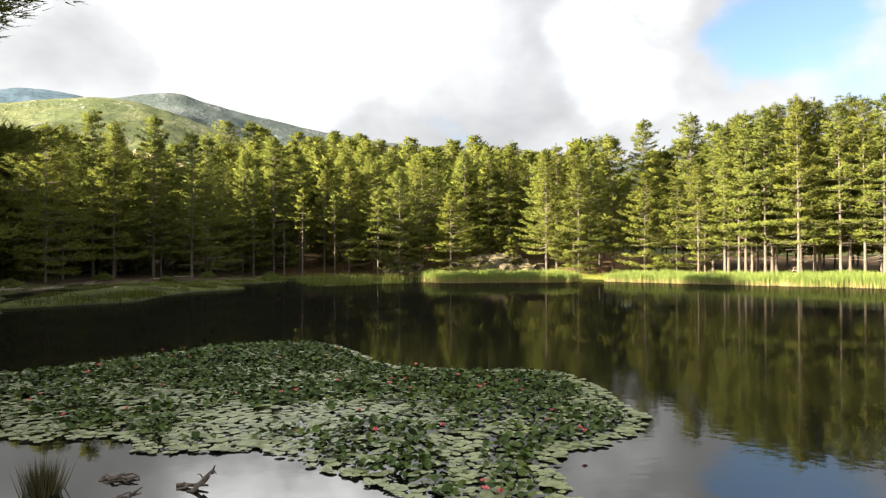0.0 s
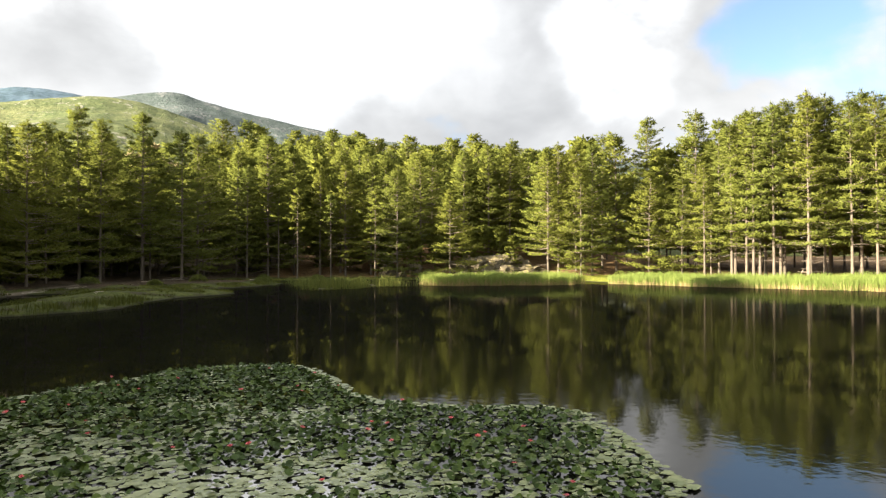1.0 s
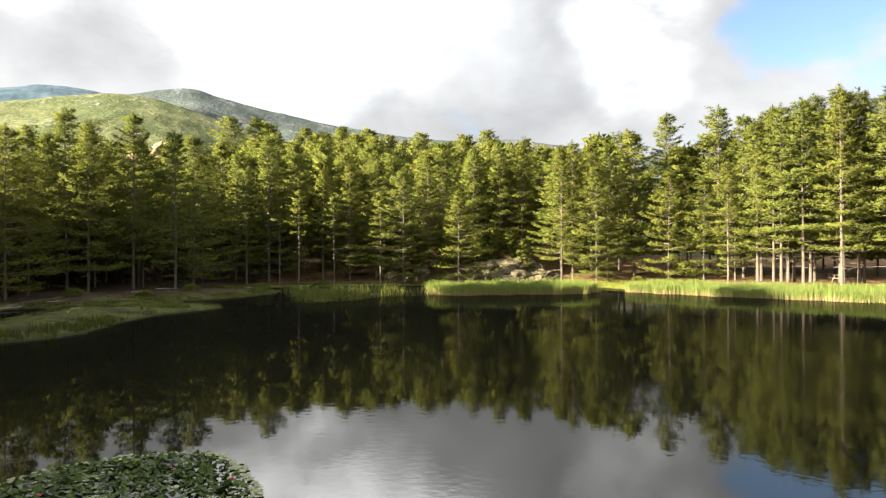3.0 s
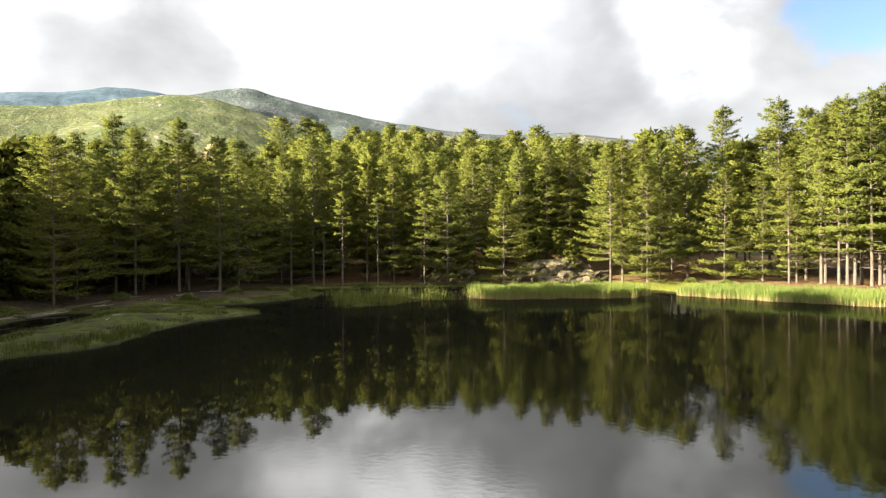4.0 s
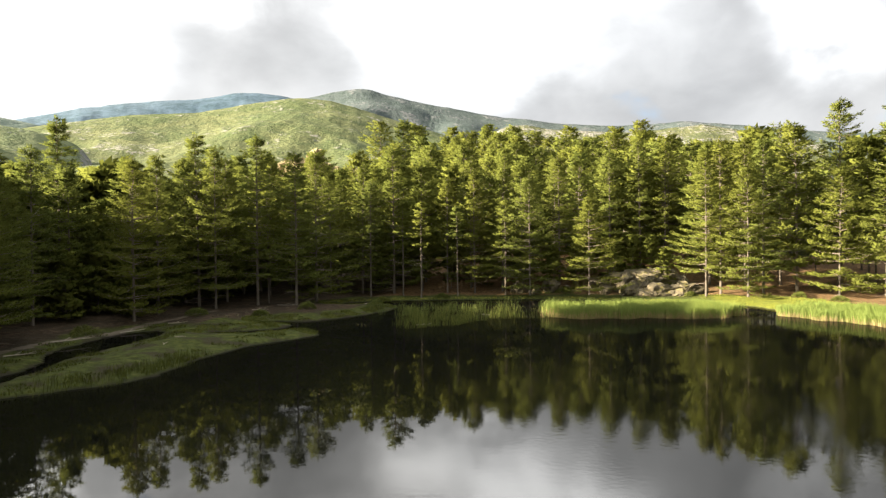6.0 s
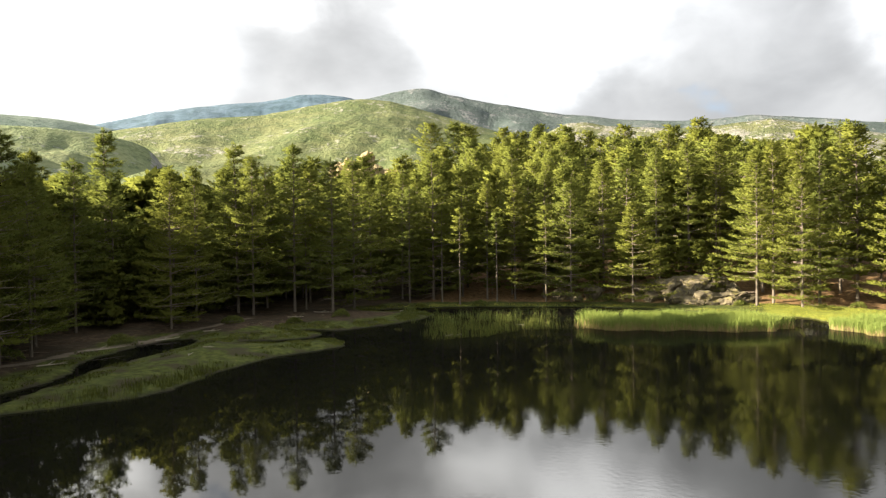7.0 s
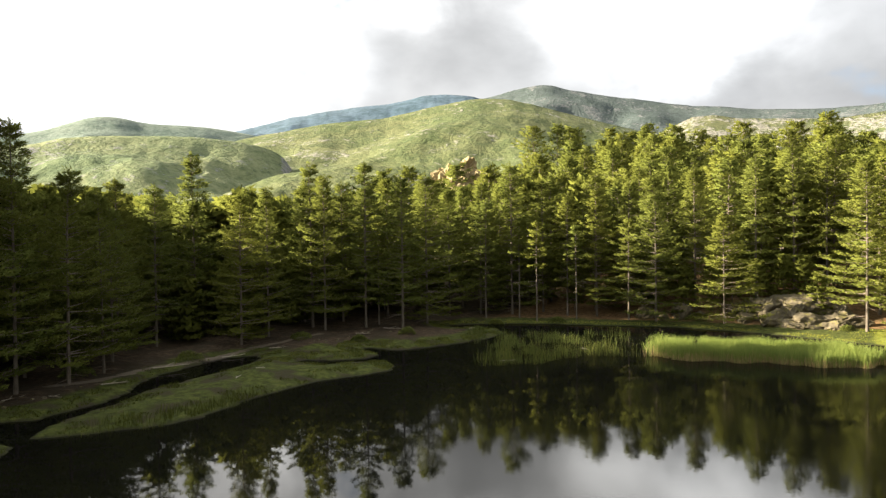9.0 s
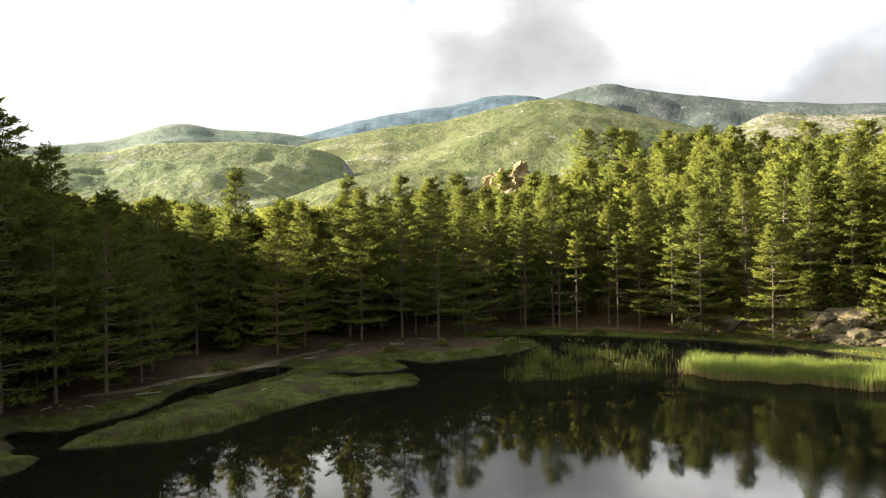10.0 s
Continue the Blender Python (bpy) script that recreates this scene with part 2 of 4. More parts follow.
def hill_material(name, grass_a, grass_b, stone, amount, scale, steep=0.5, dots=0.5):
    m, k = material(name)
    p = place_of(k)
    n1, n2, n3 = k.noise(p, scale, 6.0, 0.6), k.noise(p, scale * 7, 6.0, 0.65), k.noise(p, scale * 2.5, 7.0, 0.7)
    n4 = k.noise(p, scale * 26, 4.0, 0.6)
    c = k.mix(k.step(n1, 0.35, 0.65), grass_a, grass_b)
    c = k.mix(k.step(n2, 0.44, 0.62, 0.0, 0.55), c, k.mix(1.0, c, (0.45, 0.56, 0.5), "MULTIPLY"))
    c = k.mix(k.step(n4, 0.42, 0.62, 0.0, 0.5), c, k.mix(1.0, c, (0.5, 0.58, 0.52), "MULTIPLY"))
    # scrub and loose boulders dotted over the turf
    at = k.add("ShaderNodeVectorMath", {0: p, 1: k.add("ShaderNodeCombineXYZ", {0: k.math("MULTIPLY", n4, 9.0), 1: k.math("MULTIPLY", n2, 9.0)}).outputs[0]}, operation="ADD").outputs[0]
    scrub = k.add("ShaderNodeTexVoronoi", {"Vector": at, "Scale": 0.16}).outputs["Distance"]
    c = k.mix(k.math("MULTIPLY", k.step(scrub, 0.42, 0.18, 0.0, dots), k.step(n2, 0.40, 0.58)), c, k.mix(1.0, c, (0.35, 0.45, 0.40), "MULTIPLY"))
    rocks = k.add("ShaderNodeTexVoronoi", {"Vector": at, "Scale": 0.10}).outputs["Distance"]
    c = k.mix(k.math("MULTIPLY", k.step(rocks, 0.30, 0.18, 0.0, dots * 1.6), k.step(n3, 0.48, 0.60)), c, stone)
    slope = k.add("ShaderNodeSeparateXYZ", {0: k.add("ShaderNodeNewGeometry").outputs["Normal"]}).outputs[2]
    bare = k.math("ADD", k.math("MULTIPLY", n3, 0.45), k.math("ADD", k.math("MULTIPLY", n2, 0.25), k.math("MULTIPLY", n4, 0.3)))
    bare = k.math("ADD", bare, k.step(slope, 0.85, 0.60, 0.0, 0.10 * steep))
    c = k.mix(k.step(bare, 1.0 - amount, 1.045 - amount), c, k.mix(k.step(n4, 0.35, 0.6), k.mix(1.0, stone, (0.55, 0.57, 0.6), "MULTIPLY"), stone))
    finish(k, c, 0.95, k.math("ADD", n3, k.math("ADD", k.math("MULTIPLY", n2, 0.55), k.math("MULTIPLY", n4, 0.4))), 3.5, 0.1)
    return m


GROUND = ground_material()
ROCK = rock_material("granite", (0.026, 0.021, 0.013), (0.108, 0.091, 0.057), (0.105, 0.092, 0.030))
CRAG = rock_material("orange_crag", (0.10, 0.078, 0.040), (0.27, 0.215, 0.115), (0.17, 0.15, 0.065))


def water_material():
    m, k = material("lake_water")
    p = place_of(k)
    at = k.add("ShaderNodeVectorMath", {0: p, 1: (1.0, 1.0, 1.0)}, operation="MULTIPLY").outputs[0]
    small = k.noise(at, 5.0, 3.0, 0.5)
    slow = k.noise(at, 0.6, 2.0, 0.5)
    patch = k.step(k.noise(p, 0.09, 3.0, 0.6), 0.40, 0.65, 0.25, 1.0)
    east = k.step(k.add("ShaderNodeSeparateXYZ", {0: p}).outputs[0], -12.0, 14.0, 0.5, 2.6)
    patch = k.math("MULTIPLY", patch, east)
    h = k.math("ADD", k.math("MULTIPLY", k.math("MULTIPLY", small, patch), 0.0016), k.math("MULTIPLY", slow, 0.0012))
    b = k.add("ShaderNodeBump", {"Height": h, "Distance": 1.0, "Strength": 1.0})
    # wind-roughened film: reflection stays nearly even toward grazing
    dark = k.add("ShaderNodeBsdfDiffuse", {0: (0.0036, 0.0037, 0.0031, 1), "Normal": b.outputs[0]})
    gloss = k.add("ShaderNodeBsdfGlossy", {0: (1.0, 0.98, 0.94, 1), "Roughness": 0.018, "Normal": b.outputs[0]})
    rim = k.add("ShaderNodeFresnel", {"IOR": 1.2, "Normal": b.outputs[0]}).outputs[0]
    mirror = k.math("ADD", 0.166, k.math("MULTIPLY", rim, 0.04))
    s = k.add("ShaderNodeMixShader", {0: mirror, 1: dark.outputs[0], 2: gloss.outputs[0]})
    k.add("ShaderNodeOutputMaterial", {0: s.outputs[0]})
    return m


WATER = water_material()


# ---- builders ----
def mesh_of(name, verts, faces, mats, slots=None, smooth=False):
    me = bpy.data.meshes.new(name)
    me.from_pydata([tuple(v) for v in np.asarray(verts).tolist()], [], faces if isinstance(faces, list) else np.asarray(faces).tolist())
    for m in mats:
        me.materials.append(m)
    if slots is not None:
        me.polygons.foreach_set("material_index", np.asarray(slots, dtype=np.int32))
    if smooth:
        me.polygons.foreach_set("use_smooth", np.ones(len(me.polygons), dtype=bool))
    me.update()
    return me


def part(name, me, parent=None, label=""):
    ob = new(name, me)
    if parent is not None:
        ob.parent = parent
    return tagged(ob, label)


def tube(points, radii, sides=6):
    """Verts and faces of a tapered tube through points."""
    pts = np.asarray(points, float)
    vs, fs = [], []
    for i, p in enumerate(pts):
        d = pts[min(i + 1, len(pts) - 1)] - pts[max(i - 1, 0)]
        d /= np.linalg.norm(d) + 1e-9
        a = np.cross(d, (0.31, 0.2, 0.93) if abs(d[2]) < 0.8 else (1, 0, 0))
        a /= np.linalg.norm(a)
        b = np.cross(d, a)
        for j in range(sides):
            w = 2 * math.pi * j / sides
            vs.append(p + radii[i] * (a * math.cos(w) + b * math.sin(w)))
    for i in range(len(pts) - 1):
        for j in range(sides):
            k2 = (j + 1) % sides
            fs.append((i * sides + j, i * sides + k2, (i + 1) * sides + k2, (i + 1) * sides + j))
    fs.append(tuple(range((len(pts) - 1) * sides, len(pts) * sides)))
    return vs, fs


def join(pieces):
    vs, fs, n = [], [], 0
    for v, f in pieces:
        vs.extend(v)
        fs.extend(tuple(i + n for i in face) for face in f)
        n += len(v)
    return vs, fs


def blades(centres, dirs, length, width, rng):
    """One thin triangle per centre, along its direction."""
    c, d = np.asarray(centres), np.asarray(dirs)
    d = d / (np.linalg.norm(d, axis=1, keepdims=True) + 1e-9)
    side = np.cross(d, rng.normal(size=d.shape))
    side /= np.linalg.norm(side, axis=1, keepdims=True) + 1e-9
    length, width = np.reshape(length, (-1, 1)), np.reshape(width, (-1, 1))
    v = np.stack([c - side * width, c + side * width, c + d * length], axis=1).reshape(-1, 3)
    return v, np.arange(len(v)).reshape(-1, 3)


def fbm(x, y, scale, octaves=4):
    return sum(noise.noise((x * scale * 2**o, y * scale * 2**o, 3.7 * o)) / 2**o for o in range(octaves))


# ---- lake outline and ground ----
LAKE = np.array([(-18.4, 27.5), (-18.8, 28.8), (-19.8, 29.8), (-21.5, 29.2), (-23.2, 29.9), (-25.2, 30.0), (-25.8, 31.0), (-23.8, 32.6), (-24.0, 34.6), (-24.3, 36.6), (-25.3, 38.8),
                 (-27.0, 40.6), (-28.3, 42.8), (-28.8, 45.2), (-29.4, 47.6), (-29.5, 50.0), (-28.5, 51.8), (-27.0, 51.0), (-26.0, 49.0), (-25.6, 46.5), (-25.0, 43.5), (-24.9, 41.0), (-24.3, 38.8),
                 (-23.2, 36.8), (-22.8, 34.8), (-22.1, 33.0), (-21.3, 31.4), (-20.5, 30.6), (-19.6, 31.7), (-18.6, 33.2), (-17.0, 35.4), (-16.7, 37.2), (-17.2, 39.7), (-17.5, 42.1), (-17.5, 44.5),
                 (-17.3, 47.0), (-16.3, 49.2), (-15.3, 52.0), (-15.9, 53.1), (-17.6, 54.4), (-19.0, 53.3), (-20.8, 51.2), (-23.2, 51.0), (-24.0, 51.9), (-21.8, 52.9), (-19.8, 54.9), (-20.0, 56.6),
                 (-22.4, 57.7), (-23.4, 59.2), (-19.9, 59.0), (-18.7, 60.8), (-17.6, 63.4), (-16.9, 65.9), (-16.2, 68.5), (-16.6, 72.2), (-18.7, 74.2), (-22.4, 72.8), (-24.4, 74.0), (-22.4, 76.5),
                 (-17.8, 79.2), (-12.2, 80.8), (-7.9, 81.8), (-3.3, 83.1), (5, 82), (10, 80), (16.5, 77.8), (19, 71), (23, 66), (30, 58), (36, 52), (46, 36), (42, 14), (22, 0), (6, 1.5),
                 (-1, 4), (-5, 5), (-7, 8), (-11, 14), (-16, 19), (-21, 23)], float)


def shore_distance(x, y):
    """Metres from the water's edge: positive on land, negative in the lake."""
    x, y = np.asarray(x, float), np.asarray(y, float)
    best, inside = np.full(x.shape, 1e9), np.zeros(x.shape, bool)
    for (ax, ay), (bx, by) in zip(LAKE, np.roll(LAKE, -1, axis=0)):
        t = np.clip(((x - ax) * (bx - ax) + (y - ay) * (by - ay)) / ((bx - ax) ** 2 + (by - ay) ** 2), 0, 1)
        best = np.minimum(best, np.hypot(x - ax - t * (bx - ax), y - ay - t * (by - ay)))
        cross = (ay > y) != (by > y)
        inside ^= cross & (x < (bx - ax) * (y - ay) / (by - ay + 1e-12) + ax)
    return np.where(inside, -best, best)


def ground_height(x, y):
    x, y = np.asarray(x, float), np.asarray(y, float)
    d = shore_distance(x, y)
    land = 0.10 + 0.40 * (1 - np.exp(-np.maximum(d, 0) / 3.5)) + 0.012 * np.clip(d, 0, 150)
    hill = np.interp(y, [86, 97, 110, 125, 150, 165, 200, 300, 500], [0, 1.6, 4.0, 6.5, 13, 18, 20, 8, 4])
    hill = hill * np.interp(x, [-160, -80, -50, 10, 40, 90, 200], [0.2, 0.7, 1.0, 0.8, 0.35, 0.25, 0.2])
    hill = hill + 12.5 * np.exp(-(((x + 67) / 14) ** 2 + ((y - 152) / 10) ** 2))
    bump = np.sin(x * 0.9 + 1.3 * np.sin(y * 0.5)) * np.sin(y * 0.8 + np.sin(x * 0.6)) * 0.07 * np.clip(d / 3, 0, 1)
    return np.where(d > 0, land + hill + bump, -np.minimum(1.6, 0.04 - d * 0.4))


def build_ground():
    def axis(lo, hi, fine_lo, fine_hi, step, far):
        fine = np.arange(fine_lo, fine_hi + 0.01, step)
        mid_lo = np.arange(lo, fine_lo - 0.5, 2.5)
        mid_hi = np.arange(fine_hi + 2.5, hi, 2.5)
        out = np.geomspace(20, far, 14)
        return np.concatenate([(lo - out)[::-1], mid_lo, fine, mid_hi, mid_hi[-1] + out])
    xs, ys = axis(-90, 75, -42, 42, 0.55, 3500), axis(-15, 180, 24, 92, 0.55, 3500)
    X, Y = np.meshgrid(xs, ys)
    rng = np.random.default_rng(3)
    Z = ground_height(X, Y) + rng.normal(0, 0.015, X.shape) * (shore_distance(X, Y) > 0.8)
    nx, ny = len(xs), len(ys)
    i = np.arange(nx * ny).reshape(ny, nx)
    faces = np.stack([i[:-1, :-1], i[:-1, 1:], i[1:, 1:], i[1:, :-1]], axis=-1).reshape(-1, 4)
    me = mesh_of("ground", np.stack([X, Y, Z], axis=-1).reshape(-1, 3), faces, [GROUND], smooth=True)
    d = shore_distance(X, Y)
    start = np.interp(X, [-30, -26, -22, -8, 6, 14], [0.2, 0.35, 0.9, 0.5, 1.5, 5.0])
    start = np.where((Y < 57) & (X > -26.5) & (Y > 26), 5.0, start)
    soil = np.clip((d - start) / 4.0, 0, 1) * np.where(Y > 118, 0.3, 1.0)
    me.attributes.new("litter", "FLOAT", "POINT").data.foreach_set("value", soil.ravel().astype(np.float32))
    # mask of the painted sunlit tone: north shore and east bank
    sun_tone = np.clip(np.maximum((Y - 74) / 3, (X - 10) / 4), 0, 1) * np.clip((X + 24) / 4, 0, 1)
    me.attributes.new("sun_tone", "FLOAT", "POINT").data.foreach_set("value", sun_tone.ravel().astype(np.float32))
    lawn = np.clip((X - 12) / 3, 0, 1) * np.clip((8 - d) / 3, 0, 1) * np.clip((Y - 40) / 8, 0, 1)
    me.attributes.new("lawn", "FLOAT", "POINT").data.foreach_set("value", lawn.ravel().astype(np.float32))
    # trodden footpath along the west bank
    path = np.array([(-29.1, 36.0), (-29.1, 39.7), (-30, 43), (-29.9, 48.4), (-30, 55.5), (-29.6, 61.4)])
    off = np.abs(X - np.interp(Y, path[:, 1], path[:, 0]))
    trod = np.clip(1.15 - off / 0.7, 0, 1) * ((Y > 36) & (Y < 61.4))
    me.attributes.new("path", "FLOAT", "POINT").data.foreach_set("value", trod.ravel().astype(np.float32))
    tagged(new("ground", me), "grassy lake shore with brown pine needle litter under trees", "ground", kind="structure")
    w = mesh_of("water", [(-45, -5, 0), (60, -5, 0), (60, 90, 0), (-45, 90, 0)], [(0, 1, 2, 3)], [WATER])
    tagged(new("water", w), "still dark lake water mirroring trees and clouds", "lake", kind="structure")


build_ground()


# ---- mountains ----
def mountain(name, label, crest, crest_at, foot_at, mat, rough, seed, drop=0.55):
    """A range whose skyline runs through (bearing, elevation) points as seen over the lake, a real slope from foot to crest and beyond."""
    az = np.linspace(crest[0][0], crest[-1][0], 220)
    el = np.interp(az, [c[0] for c in crest], [c[1] for c in crest])
    soft = np.convolve(np.pad(el, 2, "edge"), np.ones(5) / 5, "valid")
    el = soft + np.array([fbm(a * 0.9 + seed, 0.5, 1.0, 4) for a in az]) * 0.035
    s = np.concatenate([np.linspace(0, 1, 46), np.linspace(1.03, 1.4, 10)])
    vs = []
    for j, a in enumerate(az):
        ca, sa = math.cos(radians(a)), math.sin(radians(a))
        for u in s:
            r = foot_at + (crest_at - foot_at) * u
            top = crest_at * math.tan(radians(el[j]))
            f = u**1.25 if u <= 1 else 1 - drop * (u - 1) / 0.4
            x, y = 7 + r * sa, 8 + r * ca
            n = fbm(x + seed, y, 9.0 / crest_at, 6) * rough * crest_at * 0.03
            calm = min(1.0, abs(u - 1) * 3 + 0.12) * min(1.0, u * 3)
            vs.append((x, y, 6 + top * f + n * calm - (1 - min(1, u * 8)) * 12))
    m = len(s)
    i = np.arange(len(vs)).reshape(len(az), m)
    faces = np.stack([i[:-1, :-1], i[1:, :-1], i[1:, 1:], i[:-1, 1:]], axis=-1).reshape(-1, 4)
    tagged(new(name, mesh_of(name, vs, faces, [mat], smooth=True)), label, "mountain", kind="structure")


MEADOW = hill_material("mountain_meadow", (0.076, 0.092, 0.038), (0.116, 0.121, 0.056), (0.190, 0.182, 0.150), 0.45, 0.012, 0.5, 0.4)
# distance haze is painted into the FOOT, SCREE, FAR and HAZY base colours
FOOT = hill_material("hazed_foothill_meadow", (0.098, 0.124, 0.062), (0.142, 0.156, 0.078), (0.165, 0.165, 0.150), 0.45, 0.012, 1.2)
SCREE = hill_material("hazed_grey_mountainside", (0.050, 0.064, 0.062), (0.068, 0.082, 0.080), (0.105, 0.112, 0.112), 0.475, 0.010, 0.3, 0.3)
FAR = hill_material("far_mountain_haze_tint", (0.054, 0.084, 0.115), (0.064, 0.094, 0.125), (0.085, 0.112, 0.14), 0.42, 0.003, 0.3, 0.2)
HAZY = hill_material("meadow_haze_tint", (0.100, 0.130, 0.108), (0.122, 0.146, 0.122), (0.150, 0.165, 0.158), 0.43, 0.008, 0.3, 0.3)
KNOLL = hill_material("rocky_knoll", (0.060, 0.074, 0.030), (0.092, 0.096, 0.046), (0.175, 0.168, 0.142), 0.51, 0.02)

mountain("mountain_far", "far mountain behind the green ridge, tinted blue for haze", [(-52, 8.2), (-47.5, 9.3), (-43.7, 10.3), (-40.8, 10.9), (-36, 11.5), (-33, 12.2), (-31.2, 12.3), (-29, 12.1), (-26, 11.4), (-20, 10.0)], 2400, 700, FAR, 0.7, 40)
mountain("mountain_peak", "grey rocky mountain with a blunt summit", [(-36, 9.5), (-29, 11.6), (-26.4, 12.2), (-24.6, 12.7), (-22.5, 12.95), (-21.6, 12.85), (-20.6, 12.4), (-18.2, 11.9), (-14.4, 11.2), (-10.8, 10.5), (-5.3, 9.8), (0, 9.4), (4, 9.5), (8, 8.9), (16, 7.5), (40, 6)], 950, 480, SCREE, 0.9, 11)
mountain("mountain_ridge", "sunlit green mountain ridge scattered with rocks", [(-62, 3.5), (-54, 6.5), (-47.5, 8.6), (-40.8, 10.0), (-36, 10.5), (-31.2, 11.5), (-28.3, 12.0), (-26.2, 12.0), (-25, 11.85), (-23.5, 11.5), (-21.5, 10.9), (-19, 10.1), (-15, 9.0), (-11, 7.6), (-7, 6.5)], 720, 300, MEADOW, 0.42, 23)
mountain("mountain_west", "green mountain under bright cloud, paled for haze", [(-100, 6.0), (-80, 6.8), (-67, 7.6), (-63, 8.2), (-61.4, 8.7), (-59, 9.6), (-57.3, 9.8), (-54.7, 9.4), (-50.2, 9.3), (-47.5, 9.0), (-44, 8.2), (-40, 7)], 1300, 600, HAZY, 0.5, 5)
mountain("mountain_foothill", "green foothill with a steep rocky gully at its end", [(-100, 5.5), (-80, 6.6), (-66, 7.2), (-62, 7.7), (-60.1, 8.3), (-56.7, 8.6), (-53.5, 8.75), (-50.6, 8.75), (-48.4, 8.6), (-46.7, 8.4), (-44.9, 8.0), (-43.8, 7.4), (-43.3, 6.5), (-42.6, 5.0), (-41, 2)], 520, 300, FOOT, 0.5, 77)
mountain("mountain_spur", "low green spur at the foot of the ridge", [(-56, 1.5), (-52, 3.0), (-49.4, 4.1), (-47, 5.0), (-44.2, 6.0), (-40.3, 6.5), (-36, 6.8), (-30, 6.2), (-24, 5), (-18, 3)], 400, 270, MEADOW, 0.4, 91)
mountain("mountain_knoll", "pale rocky knoll above the forest", [(-16, 6.0), (-13.7, 8.0), (-12.1, 9.0), (-10.1, 9.8), (-8.6, 9.8), (-6.8, 9.4), (-3.4, 9.1), (0, 8.8), (3, 9.0), (5.4, 9.1), (7.6, 8.6), (14, 7)], 430, 250, KNOLL, 0.2, 51)


# ---- pines ----
def pine_meshes(H, bare, R, seed, tip=0.85, whorl=0.98, per=7, tufts=10.5, k=7, blade=0.27, wide=0.037, lean=0.0, ragged=0.3, boughs=()):
    """Trunk, limbs and crown of a pine: whorled limbs, flat plates of twigs and tufts of needles."""
    rng = np.random.default_rng(seed)
    n = 10
    hs = np.linspace(-0.4, H, n)
    off = np.cumsum(rng.normal(0, 0.035, (n, 2)), axis=0) * np.linspace(0, 1, n)[:, None] + lean * np.linspace(0, 1, n)[:, None] * H
    axis_pts = np.column_stack([off, hs])
    r0 = 0.0072 * H + 0.015
    radii = np.interp(hs / H, [0, 0.03, 0.3, 0.8, 1], [r0 * 1.25, r0, r0 * 0.82, r0 * 0.38, 0.015])
    trunk = tube(axis_pts, radii, 8)

    def axis_at(z):
        return np.array([np.interp(z, hs, off[:, 0]), np.interp(z, hs, off[:, 1]), z])

    limbs, cen, out = [], [], []
    up = np.array([0, 0, 1.0])

    def limb(z, u, a, L, rise, curl):
        """One limb with side twigs in a flat plate, each twig carrying tufts of needles."""
        h, side = np.array([math.cos(a), math.sin(a), 0]), np.array([-math.sin(a), math.cos(a), 0])
        p0 = axis_at(z)
        bend = rng.normal(0, 0.10)

        def at(s):
            s = np.asarray(s, float)[..., None]
            return p0 + (h * s + side * bend * s * s) * L + up * L * (rise * s + curl * s**2.2)
        limbs.append(tube(at([0, 0.5, 0.97]), [0.016 + 0.011 * L, 0.010 + 0.006 * L, 0.006], 3))
        twigs = max(3, int(round(L * tufts / 3.4)))
        s = 0.14 + 0.82 * (np.arange(twigs) + rng.uniform(0.2, 0.8, twigs)) / twigs
        sign = np.where(np.arange(twigs) % 2 == 0, 1.0, -1.0)
        reach = (0.18 + 0.50 * L * (1 - s) ** 0.9 * np.clip(s * 2.6, 0, 1)) * rng.uniform(0.65, 1.15, twigs)
        way = (side * sign[:, None] + h * rng.uniform(0.5, 0.9, twigs)[:, None]) * 0.8
        for f in (0.2, 0.6, 1.0):
            cen.append(at(s) + way * (reach * f)[:, None] + up * (0.16 * reach * f * f)[:, None] + rng.normal(0, 0.035, (twigs, 3)))
            out.append(way * (0.3 + 0.5 * f) + h * 0.3)
        tipat = at([0.86, 0.95, 1.02])
        cen.append(tipat + rng.normal(0, 0.03, tipat.shape))
        out.append(np.repeat((h + up * 0.3)[None], 3, axis=0))

    heavy = rng.uniform(0, 6.283)
    z = bare * H * 0.45
    while z < H * 0.965:
        u = (z - bare * H) / (H - bare * H)
        if u < 0:
            # dead stubs under the crown
            for _ in range(rng.integers(1, 4)):
                a = rng.uniform(0, 6.283)
                d = np.array([math.cos(a), math.sin(a), rng.uniform(-0.35, 0.1)])
                p = axis_at(z + rng.uniform(-0.3, 0.3))
                L = rng.uniform(0.4, 2.0)
                limbs.append(tube([p, p + d * L * 0.6, p + d * L - up * 0.06 * L], [0.03, 0.018, 0.006], 3))
            z += whorl * 0.7
            continue
        shape = min(1.0, 0.72 + 1.6 * u) * (1 - u) ** tip + 0.05
        count = per if u < 0.8 else max(4, per - 1)
        a0 = rng.uniform(0, 6.283)
        swell = rng.uniform(0.74, 1.12)
        heavy += rng.normal(0, 0.7)
        for b in range(count):
            if rng.random() < ragged * 0.35 and u < 0.85:
                continue
            a = a0 + 6.283 * b / count + rng.normal(0, 0.2)
            L = R * shape * swell * rng.uniform(1 - ragged, 1.1) * (1 + 0.2 * math.cos(a - heavy))
            rise = np.interp(u, [0, 0.35, 0.8, 1], [-0.20, -0.02, 0.30, 0.75]) + rng.normal(0, 0.10)
            limb(z + rng.normal(0, 0.17), u, a, L, rise, np.interp(u, [0, 0.5, 1], [0.24, 0.2, 0.1]))
        z += whorl * rng.uniform(0.8, 1.2) * np.interp(u, [0, 0.5, 1], [1.1, 0.92, 0.42])
